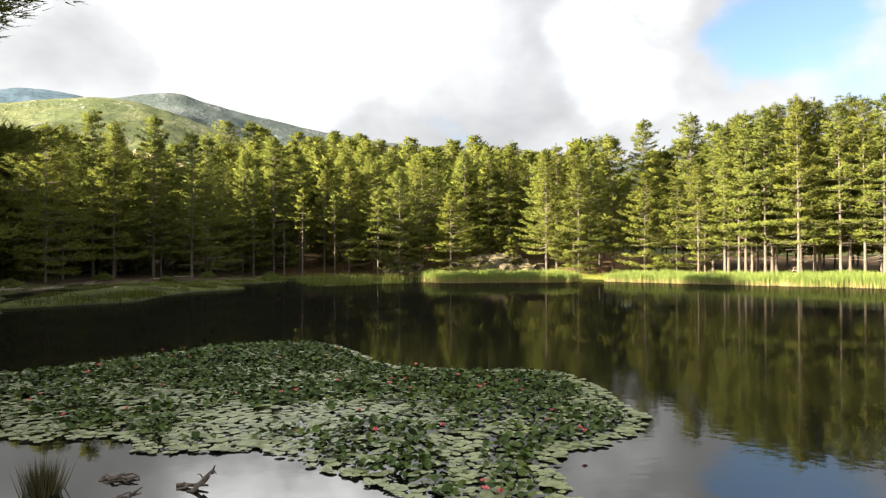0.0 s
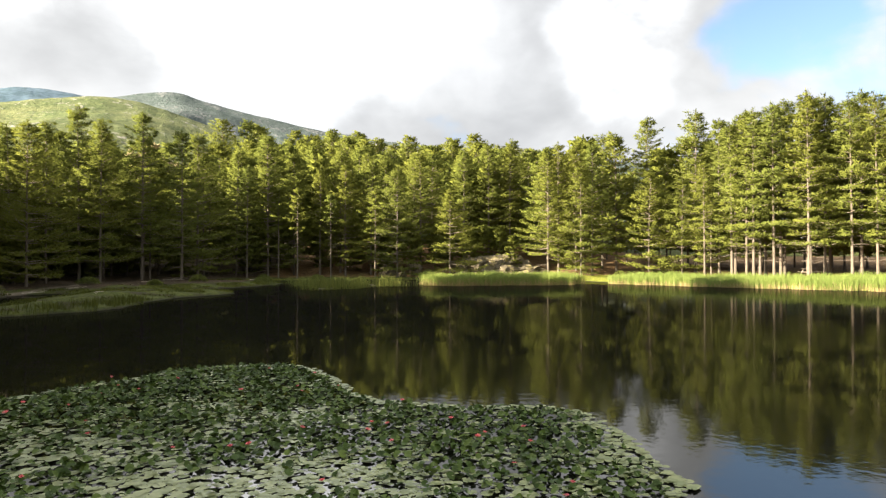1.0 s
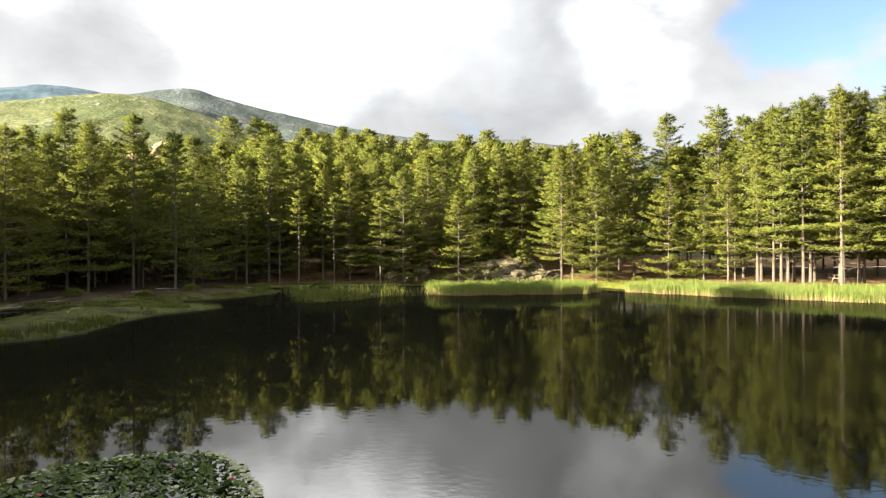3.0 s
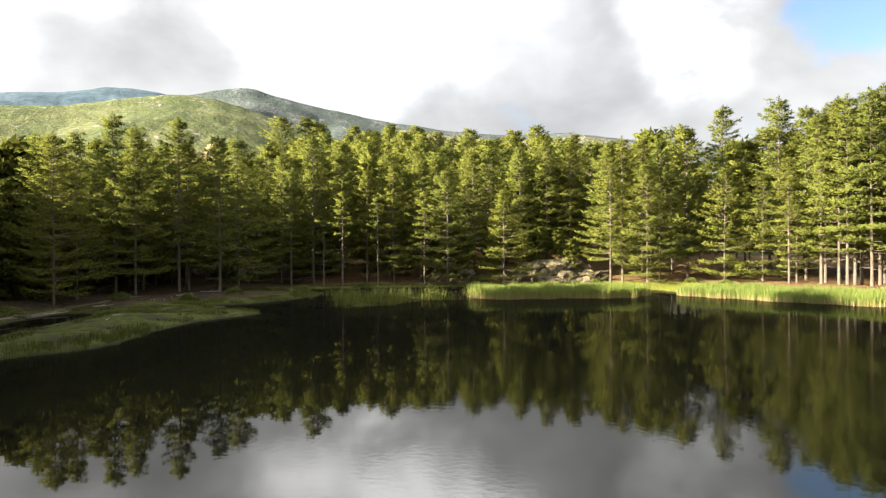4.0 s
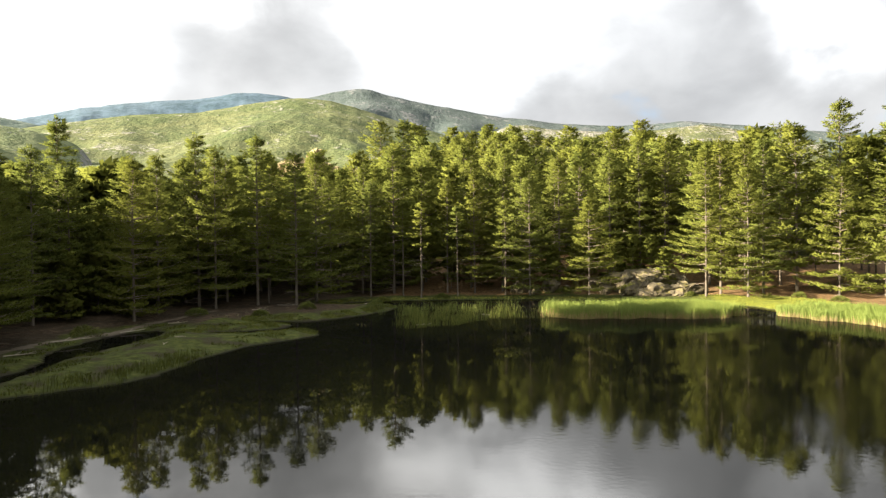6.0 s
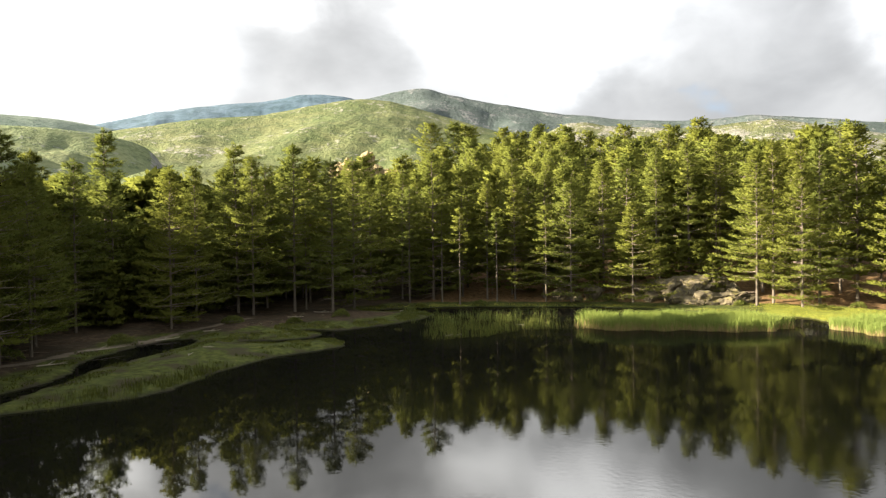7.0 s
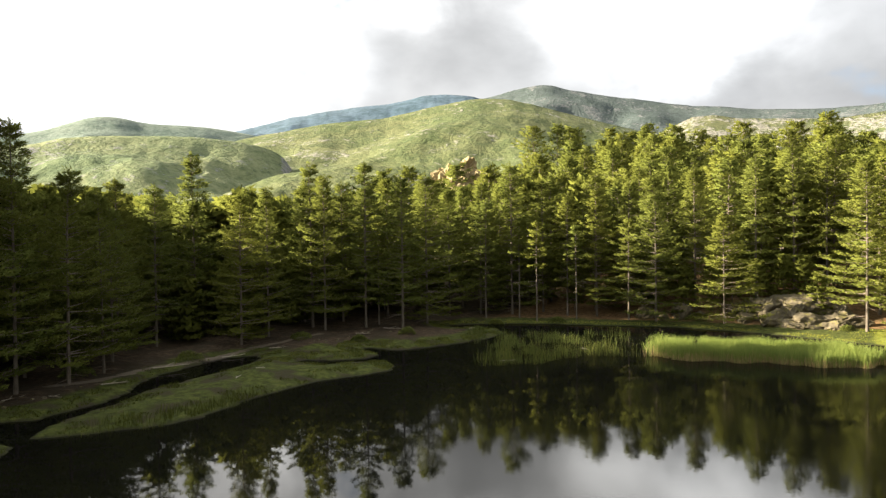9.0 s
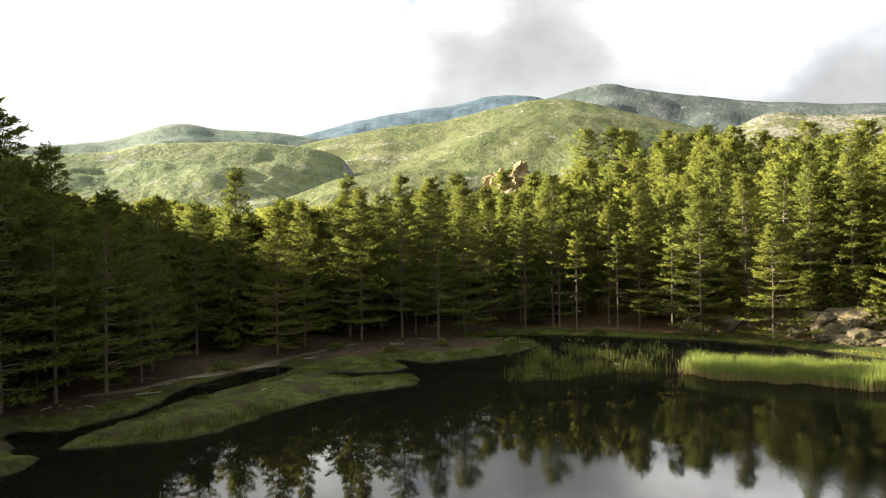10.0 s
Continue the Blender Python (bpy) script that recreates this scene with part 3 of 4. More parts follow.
    for z, a, L, rise in boughs:
        limb(z, 0.3, radians(a), L, rise, 0.02)
    # leader
    m = 5 + int(tufts * 0.5)
    lead = np.column_stack([np.zeros((m, 2)), np.linspace(H * 0.94, H * 1.005, m)])
    lead[:, :2] = [axis_at(q)[:2] for q in lead[:, 2]]
    cen.append(lead + rng.normal(0, 0.05, (m, 3)) * np.array([1, 1, 0.3]))
    out.append(np.repeat(up[None] * 0.8, m, axis=0))
    cen, out = np.concatenate(cen), np.concatenate(out)
    c = np.repeat(cen, k, axis=0) + rng.normal(0, 0.42 * blade, (len(cen) * k, 3)) * np.array([1, 1, 0.45])
    d = np.repeat(out, k, axis=0) + rng.normal(0, 0.5, (len(c), 3)) * np.array([1, 1, 0.55]) + up * 0.26
    v, f = blades(c, d, blade * rng.uniform(0.65, 1.2, len(c)), wide * rng.uniform(0.7, 1.3, len(c)), rng)
    # needle normals follow the tuft first and the crown second, as a dense spray scatters light
    away = c - np.column_stack([np.interp(c[:, 2], hs, off[:, 0]), np.interp(c[:, 2], hs, off[:, 1]), c[:, 2]])
    away = away / (0.75 * R) * 0.9 + up * 0.22 + d / (np.linalg.norm(d, axis=1, keepdims=True) + 1e-9) * 0.25 + np.repeat(rng.normal(0, 0.12, cen.shape), k, axis=0)
    away /= np.linalg.norm(away, axis=1, keepdims=True) + 1e-9
    tri = v.reshape(-1, 3, 3)
    face = np.cross(tri[:, 1] - tri[:, 0], tri[:, 2] - tri[:, 0])
    turn = np.sum(face * away, axis=1) < 0
    f = np.asarray(f)
    f[turn] = f[turn][:, ::-1]
    return trunk, join(limbs), (v, f, np.repeat(away, 3, axis=0))


def pine(label, **shape):
    trunk, limbs, (v, f, normals) = pine_meshes(**shape)
    tree = tagged(new("pine_tree"), label, "tree")
    part("trunk", mesh_of("trunk", *trunk, [BARK], smooth=True), tree)
    lv, lf = limbs
    me = mesh_of("crown", np.vstack([np.asarray(lv), v]), lf + (f + len(lv)).tolist(), [TWIG, NEEDLES], [0] * len(lf) + [1] * len(f), smooth=True)
    me.normals_split_custom_set_from_vertices(np.vstack([np.zeros((len(lv), 3)), normals]).tolist())
    tagged(part("crown", me, tree), kind="stuff")
    return tree


FAR_SET = dict(whorl=1.05, per=6, tufts=7.5, k=5, blade=0.42, wide=0.07)
HILL_SET = dict(whorl=1.1, per=6, tufts=4.6, k=4, blade=0.48, wide=0.105)
BACK_SET = dict(whorl=1.1, per=6, tufts=1.8, k=3, blade=0.9, wide=0.36)
MID_SET = dict(whorl=1.2, per=6, tufts=2.6, k=3, blade=0.66, wide=0.25)
NEAR_SET = dict(whorl=0.8, per=6, tufts=24.0, k=24, blade=0.16, wide=0.010)
KINDS = {
    "tall": dict(label="tall pine with a bare straight trunk and layered limbs", H=18, bare=0.15, R=4.3, seed=1, tip=0.74),
    "tall2": dict(label="tall slender pine with a long clear grey trunk", H=18, bare=0.22, R=3.7, seed=2, tip=0.68, ragged=0.35),
    "tall3": dict(label="tall broad pine with a rounded tufted top", H=18, bare=0.17, R=4.5, seed=3, tip=0.66, ragged=0.35),
    "cone": dict(label="young conical pine clothed in limbs almost to the ground", H=12, bare=0.05, R=5.4, seed=4, tip=0.95, ragged=0.3),
    "full": dict(label="full crowned pine with drooping lower limbs", H=16, bare=0.06, R=5.3, seed=5, tip=0.82),
    "full2": dict(label="dense dark pine with a tapering crown", H=16, bare=0.08, R=5.1, seed=6, tip=0.88),
    "thin": dict(label="thin young pine with a pale trunk and sparse crown", H=13, bare=0.55, R=2.0, seed=7, tip=0.6, ragged=0.55),
    "spire": dict(label="slender pine with an open pointed crown", H=16, bare=0.1, R=4.2, seed=8, tip=0.85, ragged=0.3),
    "near": dict(label="dark pine overhanging the lily bay", H=13, bare=0.15, R=3.1, seed=25, tip=0.65,
                 boughs=[(4.1, -3, 4.75, 0.29), (4.6, -5, 4.3, 0.18), (4.8, 4, 4.0, 0.12), (2.75, 1, 4.6, 0.16), (2.9, 6, 4.3, 0.14), (2.5, -2, 4.1, 0.0), (2.2, 3, 4.0, 0.0), (4.4, 0, 4.5, 0.26), (4.2, -6, 4.3, 0.22)], **NEAR_SET),
    "wood": dict(label="pine in the dense lakeside forest", H=15, bare=0.12, R=5.2, seed=14, tip=0.78, **FAR_SET),
    "wood2": dict(label="pointed pine in the dense lakeside forest", H=15, bare=0.16, R=5.0, seed=15, tip=0.9, **FAR_SET),
    "wood3": dict(label="ragged pine in the dense lakeside forest", H=15, bare=0.14, R=5.2, seed=16, tip=0.8, ragged=0.35, **FAR_SET),
    "far": dict(label="pine in the forest on the hillside", H=15, bare=0.22, R=5.2, seed=11, tip=0.62, **HILL_SET),
    "far2": dict(label="rounded pine in the forest on the hillside", H=15, bare=0.22, R=5.6, seed=12, tip=0.55, **HILL_SET),
    "far3": dict(label="pointed pine in the forest on the hillside", H=15, bare=0.25, R=4.8, seed=13, tip=0.75, **HILL_SET),
    "back": dict(label="pine deep in the shaded forest", H=15, bare=0.05, R=4.6, seed=17, tip=0.55, **BACK_SET),
    "back2": dict(label="broad pine deep in the shaded forest", H=15, bare=0.08, R=5.0, seed=18, tip=0.5, **BACK_SET),
    "mid": dict(label="pine deep in the shaded forest", H=15, bare=0.12, R=4.2, seed=19, tip=0.55, **MID_SET),
    "mid2": dict(label="broad pine deep in the shaded forest", H=15, bare=0.15, R=4.5, seed=20, tip=0.5, **MID_SET),
}

# x, y, height
EAST_SHORE = {
    "tall": [(12.9, 83.5, 15), (18.4, 84, 16), (27, 90, 20), (33.9, 84, 18.8), (33.4, 75.5, 18), (38.2, 71.5, 18.6)],
    "tall2": [(14.6, 86, 16.5), (32.6, 77.4, 17), (34.4, 77.6, 18), (35.9, 76.4, 17.5), (36.9, 75.0, 18.5), (39.4, 74.2, 18), (41.2, 73.2, 18.5), (41.0, 69.0, 18), (30.0, 78.6, 13), (33.8, 74.7, 18), (35, 75.8, 17.5), (35.4, 73.5, 18.5), (33.7, 79, 18), (37.2, 70, 19), (42.9, 68, 18.3)],
    "tall3": [(21.5, 92, 18), (32.2, 87, 20.5), (38.3, 77, 19.5), (39.7, 71.5, 18.8), (42.9, 70.5, 19), (43.9, 66.5, 18)],
    "cone": [(25, 83, 12.5), (29, 83, 11.5)],
    "full": [(16.8, 83, 13.5), (17.6, 90, 16.5)],
    "spire": [(31.5, 80.5, 12), (36.5, 79, 16)],
}
NORTH_SHORE = {
    "cone": [(1.0, 85.2, 10.6)],
    "full": [(-5.5, 84.8, 13.5), (-21, 83, 17), (-13, 88, 15.5)],
    "full2": [(-9, 87, 14.5), (-24.5, 82, 15), (-2.8, 91, 15.5), (10, 101, 17.5)],
    "tall": [(-12, 85.5, 14), (-18.5, 86, 15), (-4, 97, 15)],
    "tall2": [(6.5, 95, 17), (3.0, 93, 16), (9.5, 96, 16.5), (-15, 84.5, 13.5), (-22.5, 79.5, 13), (-10.5, 97.5, 15.5)],
    "thin": [(-16.9, 80.5, 10.5), (-13.4, 83, 10), (-8.2, 84.4, 10.5), (-19.3, 81.3, 10.5)],
}
WEST_SHORE = {
    "full": [(-31.6, 53.2, 12.7), (-25.6, 72.4, 15.4), (-29.5, 31.5, 17.8)],
    "full2": [(-30.9, 62.8, 14.6), (-32.4, 57.0, 13.2), (-29.3, 37.5, 13.2), (-37.0, 59.5, 13.5), (-31.0, 40.8, 12.2), (-33.5, 43.0, 11)],
    "tall": [(-28.6, 66.1, 16.0), (-25.5, 67.9, 14.6), (-29, 34.3, 15.6), (-37.1, 45.7, 13.4)],
    "tall3": [(-36.8, 48.9, 13.2), (-33.5, 68.5, 14.5)],
    "thin": [(-28.9, 68.6, 11)],
    "spire": [(-43.0, 57.6, 17.1), (-33.3, 63.7, 16.0)],
}
# "near" overhangs the view; the "back" pines are unseen, added to block the sun
NEAR_SHORE = {
    "near": [(-9.7, 8.1, 13)],
    "back": [(-18, 12, 15), (-16, 3.5, 15), (-12, 2, 13), (-15, 8, 16), (-24, 19, 15), (-20, 5, 16), (-14, 0, 15), (-38.5, 28.5, 22), (-40.5, 31.5, 20), (-42.5, 35, 15.8), (-36.5, 25.5, 23), (-46, 38, 15.5), (-50.5, 39, 15.5), (-55.5, 41.5, 15.5)],
}

NEAR_TURN = 0.0


def plant():
    rng = np.random.default_rng(9)
    spots = {kind: [] for kind in KINDS}
    for group, rows in (("pines on the east shore", EAST_SHORE), ("pines on the north shore", NORTH_SHORE), ("pines on the west shore", WEST_SHORE), ("pines near the lily bay", NEAR_SHORE)):
        for kind, trees in rows.items():
            spots[kind] += [(x, y, h, group) for x, y, h in trees]
    taken = [(x, y) for rows in spots.values() for x, y, *_ in rows]

    def fill(x0, x1, y0, y1, gap, kinds, low, high, group, keep):
        for gx in np.arange(x0, x1, gap):
            for gy in np.arange(y0, y1, gap):
                x, y = gx + rng.uniform(-0.42, 0.42) * gap, gy + rng.uniform(-0.42, 0.42) * gap
                if shore_distance(x, y) < 5 or not keep(x, y) or any(math.hypot(x - a, y - b) < (3.0 if high > 8 else 1.6) for a, b in taken):
                    continue
                taken.append((x, y))
                spots[kinds[rng.integers(len(kinds))]].append((x, y, rng.uniform(low, high), group))

    woods, backs, mids, hills = ["wood", "wood2", "wood3"], ["back", "back2"], ["mid", "mid2"], ["far", "far2", "far3"]
    north, east, west = "pines on the north shore", "pines on the east shore", "pines on the west shore"
    fill(-27, 10, 85.5, 93, 4.6, woods, 12, 15, north, lambda x, y: shore_distance(x, y) > 4.2 and math.hypot(x - 7.5, y - 88) > 7)
    fill(-27, 10, 93, 100, 4.8, mids, 13, 15, north, lambda x, y: math.hypot(x - 7.5, y - 88) > 9)
    fill(-62, 36, 100, 172, 5.9, hills, 11.5, 16.5, "forest on the hillside", lambda x, y: math.hypot((x + 63) / 1.25, y - 138) > 22 and x > -62 + (y - 90) * 0.15)
    fill(12, 62, 87, 93, 5.2, woods, 15, 18.5, east, lambda x, y: x < 62)
    fill(12, 62, 93, 104, 5.6, mids, 15, 17.5, east, lambda x, y: x < 62)
    fill(41, 56, 52, 87, 6.0, mids, 14.5, 17.2, east, lambda x, y: x > 44 - (y - 60) * 0.1)
    # tall pines out of view, added to keep the west shore in shadow
    fill(-66, -40, 33, 53, 4.6, mids, 15.8, 17.3, west, lambda x, y: y - 18.6 < (14 - x) * 0.37)
    fill(-37.5, -30.5, 28, 41, 4.4, woods, 11, 12.5, west, lambda x, y: True)
    fill(-37.5, -31.5, 41, 64, 4.2, woods, 10.5, 13, west, lambda x, y: True)
    fill(-37.5, -29.5, 64, 92, 4.4, woods, 12.5, 14.2, west, lambda x, y: True)
    fill(-44, -37.5, 34, 44, 4.4, mids, 12, 13.5, west, lambda x, y: True)
    fill(-44, -37.5, 44, 64, 4.2, mids, 10.8, 12.6, west, lambda x, y: True)
    fill(-44, -37.5, 64, 92, 4.2, backs, 12.2, 13.4, west, lambda x, y: True)
    fill(-62, -44, 46, 66, 5.0, backs, 11, 12.6, west, lambda x, y: True)
    fill(-62, -44, 66, 100, 6.0, backs, 11.5, 13.5, west, lambda x, y: True)
    fill(-62, -44, 40, 46, 5.4, backs, 12, 13.5, west, lambda x, y: True)
    # two unseen stands farther west and southwest, added to block the low sun
    fill(-80, -62, 36, 80, 6.5, backs, 13, 15, west, lambda x, y: True)
    fill(-56, -34, 6, 34, 5.0, backs, 21, 24, west, lambda x, y: y < 27 or x < -38)
    fill(-47, -33, 26, 90, 3.8, backs, 4.5, 6.5, west, lambda x, y: True)
    fill(-26, 12, 89, 99, 3.8, mids, 4.5, 6.5, north, lambda x, y: True)
    fill(-33, -22, 73, 92, 4.6, woods, 13.2, 15, west, lambda x, y: True)
    deep = []
    for kind, rows in spots.items():
        if not rows:
            continue
        spec = dict(KINDS[kind])
        label, poses = spec.pop("label"), []
        for x, y, h, group in rows:
            s = h / spec["H"]
            turn, wx, wy = (NEAR_TURN, 1.0, 1.0) if kind == "near" else (rng.uniform(0, 360), rng.uniform(0.92, 1.1), rng.uniform(0.92, 1.1))
            m = pose(x, y, float(ground_height(x, y)), 0, 0, turn) @ Matrix.Diagonal((s * wx, s * wy, s, 1))
            poses.append((m, group))
        if kind in backs + mids:
            deep += [(pine_meshes(**spec), [m for m, _ in poses])]
            continue
        proto = pine(label, **spec)
        for m, group in poses[1:]:
            tagged(copy_thing(proto, m), group=group)
        proto.matrix_basis = poses[0][0]
        tagged(proto, group=poses[0][1])
    deep_forest(deep)


def deep_forest(kinds):
    """The crowded rows behind the shore trees and the unseen sun-blocking pines, joined into one mesh."""
    vs, fs, slots, normals, n = [], [], [], [], 0
    for (trunk, limbs, (v, f, away)), poses in kinds:
        wood_v, wood_f = join([trunk, limbs])
        for m in poses:
            a = np.array(m.to_3x3())
            at = np.array(m.translation)
            turn = a / np.linalg.norm(a, axis=0)
            vs += [np.asarray(wood_v) @ a.T + at, v @ a.T + at]
            normals += [np.zeros((len(wood_v), 3)), away @ turn.T]
            fs += [tuple(i + n for i in q) for q in wood_f] + (f + n + len(wood_v)).tolist()
            slots += [0] * len(wood_f) + [1] * len(f)
            n += len(wood_v) + len(v)
    me = mesh_of("deep_forest", np.vstack(vs), fs, [BARK, NEEDLES], slots, smooth=True)
    me.normals_split_custom_set_from_vertices(np.vstack(normals).tolist())
    tagged(new("deep_forest", me), "crowded dark pines deep in the forest and unseen pines blocking sun", "forest", kind="stuff")


plant()


# ---- rocks ----
def boulder(name, label, x, y, sx, sy, sz, seed, mat=ROCK, sink=0.35, detail=4, group="granite outcrop", rugged=1.0):
    """A weathered, cracked block: planes cut off a ball, then broken up by noise."""
    bm = bmesh.new()
    bmesh.ops.create_icosphere(bm, subdivisions=detail, radius=1.0)
    rng = np.random.default_rng(seed)
    cuts = [(Vector(c).normalized(), d) for c, d in zip(rng.normal(size=(9, 3)), rng.uniform(0.55, 0.85, 9))]
    for v in bm.verts:
        p = v.co.copy()
        for c, d in cuts:
            over = p.dot(c) - d
            if over > 0:
                p -= c * over * 0.9
        q = p + Vector((seed * 7.3, seed * 3.1, 0))
        n = noise.noise(q * 1.3) * 0.22 + noise.noise(q * 3.1) * 0.10 - max(0.0, 0.13 - abs(noise.noise(q * 1.4))) * 0.8 + noise.noise(q * 8.0) * 0.10 + noise.noise(q * 17.0) * 0.06 - max(0.0, 0.10 - abs(noise.noise(q * 4.5 + Vector((9, 2, 5))))) * 0.7
        v.co = p * (1 + n * rugged)
        v.co = Vector((v.co.x * sx, v.co.y * sy, v.co.z * sz))
    me = bpy.data.meshes.new(name)
    bm.to_mesh(me)
    bm.free()
    me.materials.append(mat)
    ob = tagged(new(name, me), label, "rock", group)
    ob.matrix_basis = pose(x, y, float(ground_height(x, y)) + sz * (1 - 2 * sink) * 0.5, 0, 0, seed * 37)
    return ob


for i, (x, y, sx, sy, sz) in enumerate([(8.8, 86.0, 3.3, 1.8, 1.25), (5.2, 86.6, 2.6, 1.8, 1.25), (4.0, 88.6, 2.8, 2.0, 1.9), (7.4, 89.4, 3.8, 2.4, 2.3), (11.4, 86.6, 2.2, 1.5, 1.0),
                                        (-6.8, 86.5, 1.3, 1.0, 1.2), (-3.6, 87.6, 1.6, 1.3, 1.3), (2.6, 86.6, 1.3, 1.0, 0.9), (6.8, 84.9, 1.7, 1.0, 0.8), (10.6, 84.9, 1.5, 1.0, 0.7), (2.0, 88.2, 1.6, 1.2, 1.3),
                                        (7.2, 87.2, 2.2, 1.4, 1.7), (-5.0, 85.8, 0.7, 0.6, 0.6), (10.4, 88.4, 2.3, 1.5, 1.6), (-1.6, 87.0, 1.0, 0.8, 0.7)]):
    boulder("boulder", "pale weathered granite boulder with lichen at the forest edge", x, y, sx, sy, sz, i + 1)
for i, (x, y, sx, sy, sz) in enumerate([(-70.5, 149.5, 3.0, 2.4, 3.0), (-68, 148.2, 3.0, 2.6, 3.6), (-69, 145, 2.8, 2.4, 3.4), (-66.2, 146, 3.4, 2.6, 3.6), (-67.2, 142.8, 3.4, 2.4, 3.6), (-63.4, 147, 3.0, 2.4, 3.2), (-63.5, 143.6, 3.2, 2.4, 3.2),
                                        (-64.8, 150.5, 3.2, 2.6, 2.8), (-60, 149.5, 2.8, 2.4, 2.4), (-70.5, 141, 2.8, 2.0, 2.8), (-60.4, 144.5, 2.6, 2.2, 2.6), (-56.5, 153, 2.8, 2.4, 2.0), (-52.5, 157, 3.0, 2.6, 2.0), (-65.5, 139.8, 2.6, 1.8, 2.6)]):
    boulder("crag", "sunlit orange rock crag on the wooded hill", x, y, sx, sy, sz, i + 21, CRAG, 0.36, group="crags on the hill", rugged=1.9)


# ---- reeds and grass ----
def reed_bed(name, label, line, depth, per_m2, low, high, seed, straw=True, mat=None, gaps=-0.62):
    """A strip of upright blades behind the waterline given by its points."""
    rng = np.random.default_rng(seed)
    line = np.array(line, float)
    seg = np.hypot(*np.diff(line, axis=0).T)
    n = int(seg.sum() * depth * per_m2)
    s = rng.uniform(0, seg.sum(), n)
    cum = np.concatenate([[0], np.cumsum(seg)])
    x, y = np.interp(s, cum, line[:, 0]), np.interp(s, cum, line[:, 1])
    wob = np.array([fbm(a * 1.0 + seed, 0.0, 0.35, 3) for a in s])
    back = rng.uniform(0, 1, n) ** 1.2 * depth
    i = np.clip(np.searchsorted(cum, s) - 1, 0, len(seg) - 1)
    tang = np.diff(line, axis=0) / seg[:, None]
    x, y = x - tang[i, 1] * (back + wob), y + tang[i, 0] * (back + wob)
    thin = np.array([noise.noise((a * 0.5, b * 0.5, seed)) for a, b in zip(x, y)])
    keep = (thin > gaps) & (rng.random(n) < np.clip(np.minimum(s, seg.sum() - s) / 2.5, 0.04, 1))
    x, y, thin = x[keep], y[keep], thin[keep]
    n = len(x)
    h = rng.triangular(low * 0.75, (low + high) / 2, high * 1.08, n) * (1 + 0.25 * thin)
    z0 = np.maximum(ground_height(x, y), -0.05) - 0.03
    lean = rng.normal(0, 0.14, (n, 2))
    face = rng.uniform(0, 6.283, n)
    w = rng.uniform(0.007, 0.015, n)
    sx, sy = np.cos(face) * w, np.sin(face) * w
    def ring(f, k):
        cx, cy, cz = x + lean[:, 0] * h * f**2, y + lean[:, 1] * h * f**2, z0 + h * f
        return [np.column_stack([cx - sx * k, cy - sy * k, cz]), np.column_stack([cx + sx * k, cy + sy * k, cz])]
    tipv = np.column_stack([x + lean[:, 0] * h * 1.5, y + lean[:, 1] * h * 1.5, z0 + h])
    v = np.stack(ring(0, 0.8) + ring(rng.uniform(0.2, 0.62, n), 1.0) + ring(0.8, 0.8) + [tipv], axis=1).reshape(-1, 3)
    o = (np.arange(n) * 7)[:, None]
    quads = np.concatenate([o + np.array([0, 1, 3, 2]), o + np.array([2, 3, 5, 4])]).tolist()
    tris = (o + np.array([4, 5, 6])).tolist()
    slots = ((rng.random(n) < 0.68).astype(int).tolist() if straw else [0] * n) + [0] * n + [0] * n
    me = mesh_of(name, v, quads + tris, [mat or REED, STRAW], slots)
    tagged(new(name, me), label, "reeds", kind="stuff")


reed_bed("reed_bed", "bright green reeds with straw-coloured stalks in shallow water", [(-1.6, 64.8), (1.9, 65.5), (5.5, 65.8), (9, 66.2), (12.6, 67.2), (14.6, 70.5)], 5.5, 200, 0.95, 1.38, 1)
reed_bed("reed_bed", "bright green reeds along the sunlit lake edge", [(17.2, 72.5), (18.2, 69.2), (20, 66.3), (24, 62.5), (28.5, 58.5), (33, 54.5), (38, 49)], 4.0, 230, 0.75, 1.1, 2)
# shade on the next two beds is put in by their darker green
reed_bed("reed_bed", "sparse shaded reeds standing in dark water", [(-11.6, 56.5), (-9, 57.6), (-6.6, 59.6), (-4.4, 62.6), (-1.4, 65.4)], 5.0, 42, 0.35, 1.2, 3, False, SHADE_GREEN, -0.05)
reed_bed("reed_bed", "thin scattered reeds in the dark back water", [(-13.6, 62.5), (-10.5, 66.5), (-7.5, 69), (-3.5, 70.5)], 5.5, 42, 0.35, 1.1, 5, False, SHADE_GREEN, 0.0)
reed_bed("reed_bed", "thin green reeds fringing the marshy tongue", [(-19.6, 31.9), (-18.4, 33.4), (-16.8, 35.6), (-16.6, 37.2), (-17.1, 39.6), (-17.4, 43.5)], 1.6, 60, 0.2, 0.5, 4, False, SHADE_MOSS)


def grass_patch(name, label, boxes, n, low, high, seed, mat, reach=(0.1, 4.0), gaps=-0.15):
    rng = np.random.default_rng(seed)
    pts = np.concatenate([np.column_stack([rng.uniform(a, c, n), rng.uniform(b, d, n)]) for a, b, c, d in boxes])
    d = shore_distance(pts[:, 0], pts[:, 1])
    clump = np.array([noise.noise((a * 0.6, b * 0.6, seed)) for a, b in pts])
    pts = pts[(d > reach[0]) & (d < reach[1]) & (clump > gaps)]
    z = ground_height(pts[:, 0], pts[:, 1])
    c = np.column_stack([pts, z - 0.02])
    dr = np.column_stack([rng.normal(0, 0.4, len(c)), rng.normal(0, 0.4, len(c)), np.ones(len(c))])
    v, f = blades(c, dr, rng.uniform(low, high, len(c)), 0.028, rng)
    tagged(new(name, mesh_of(name, v, f, [mat])), label, "grass", kind="stuff")


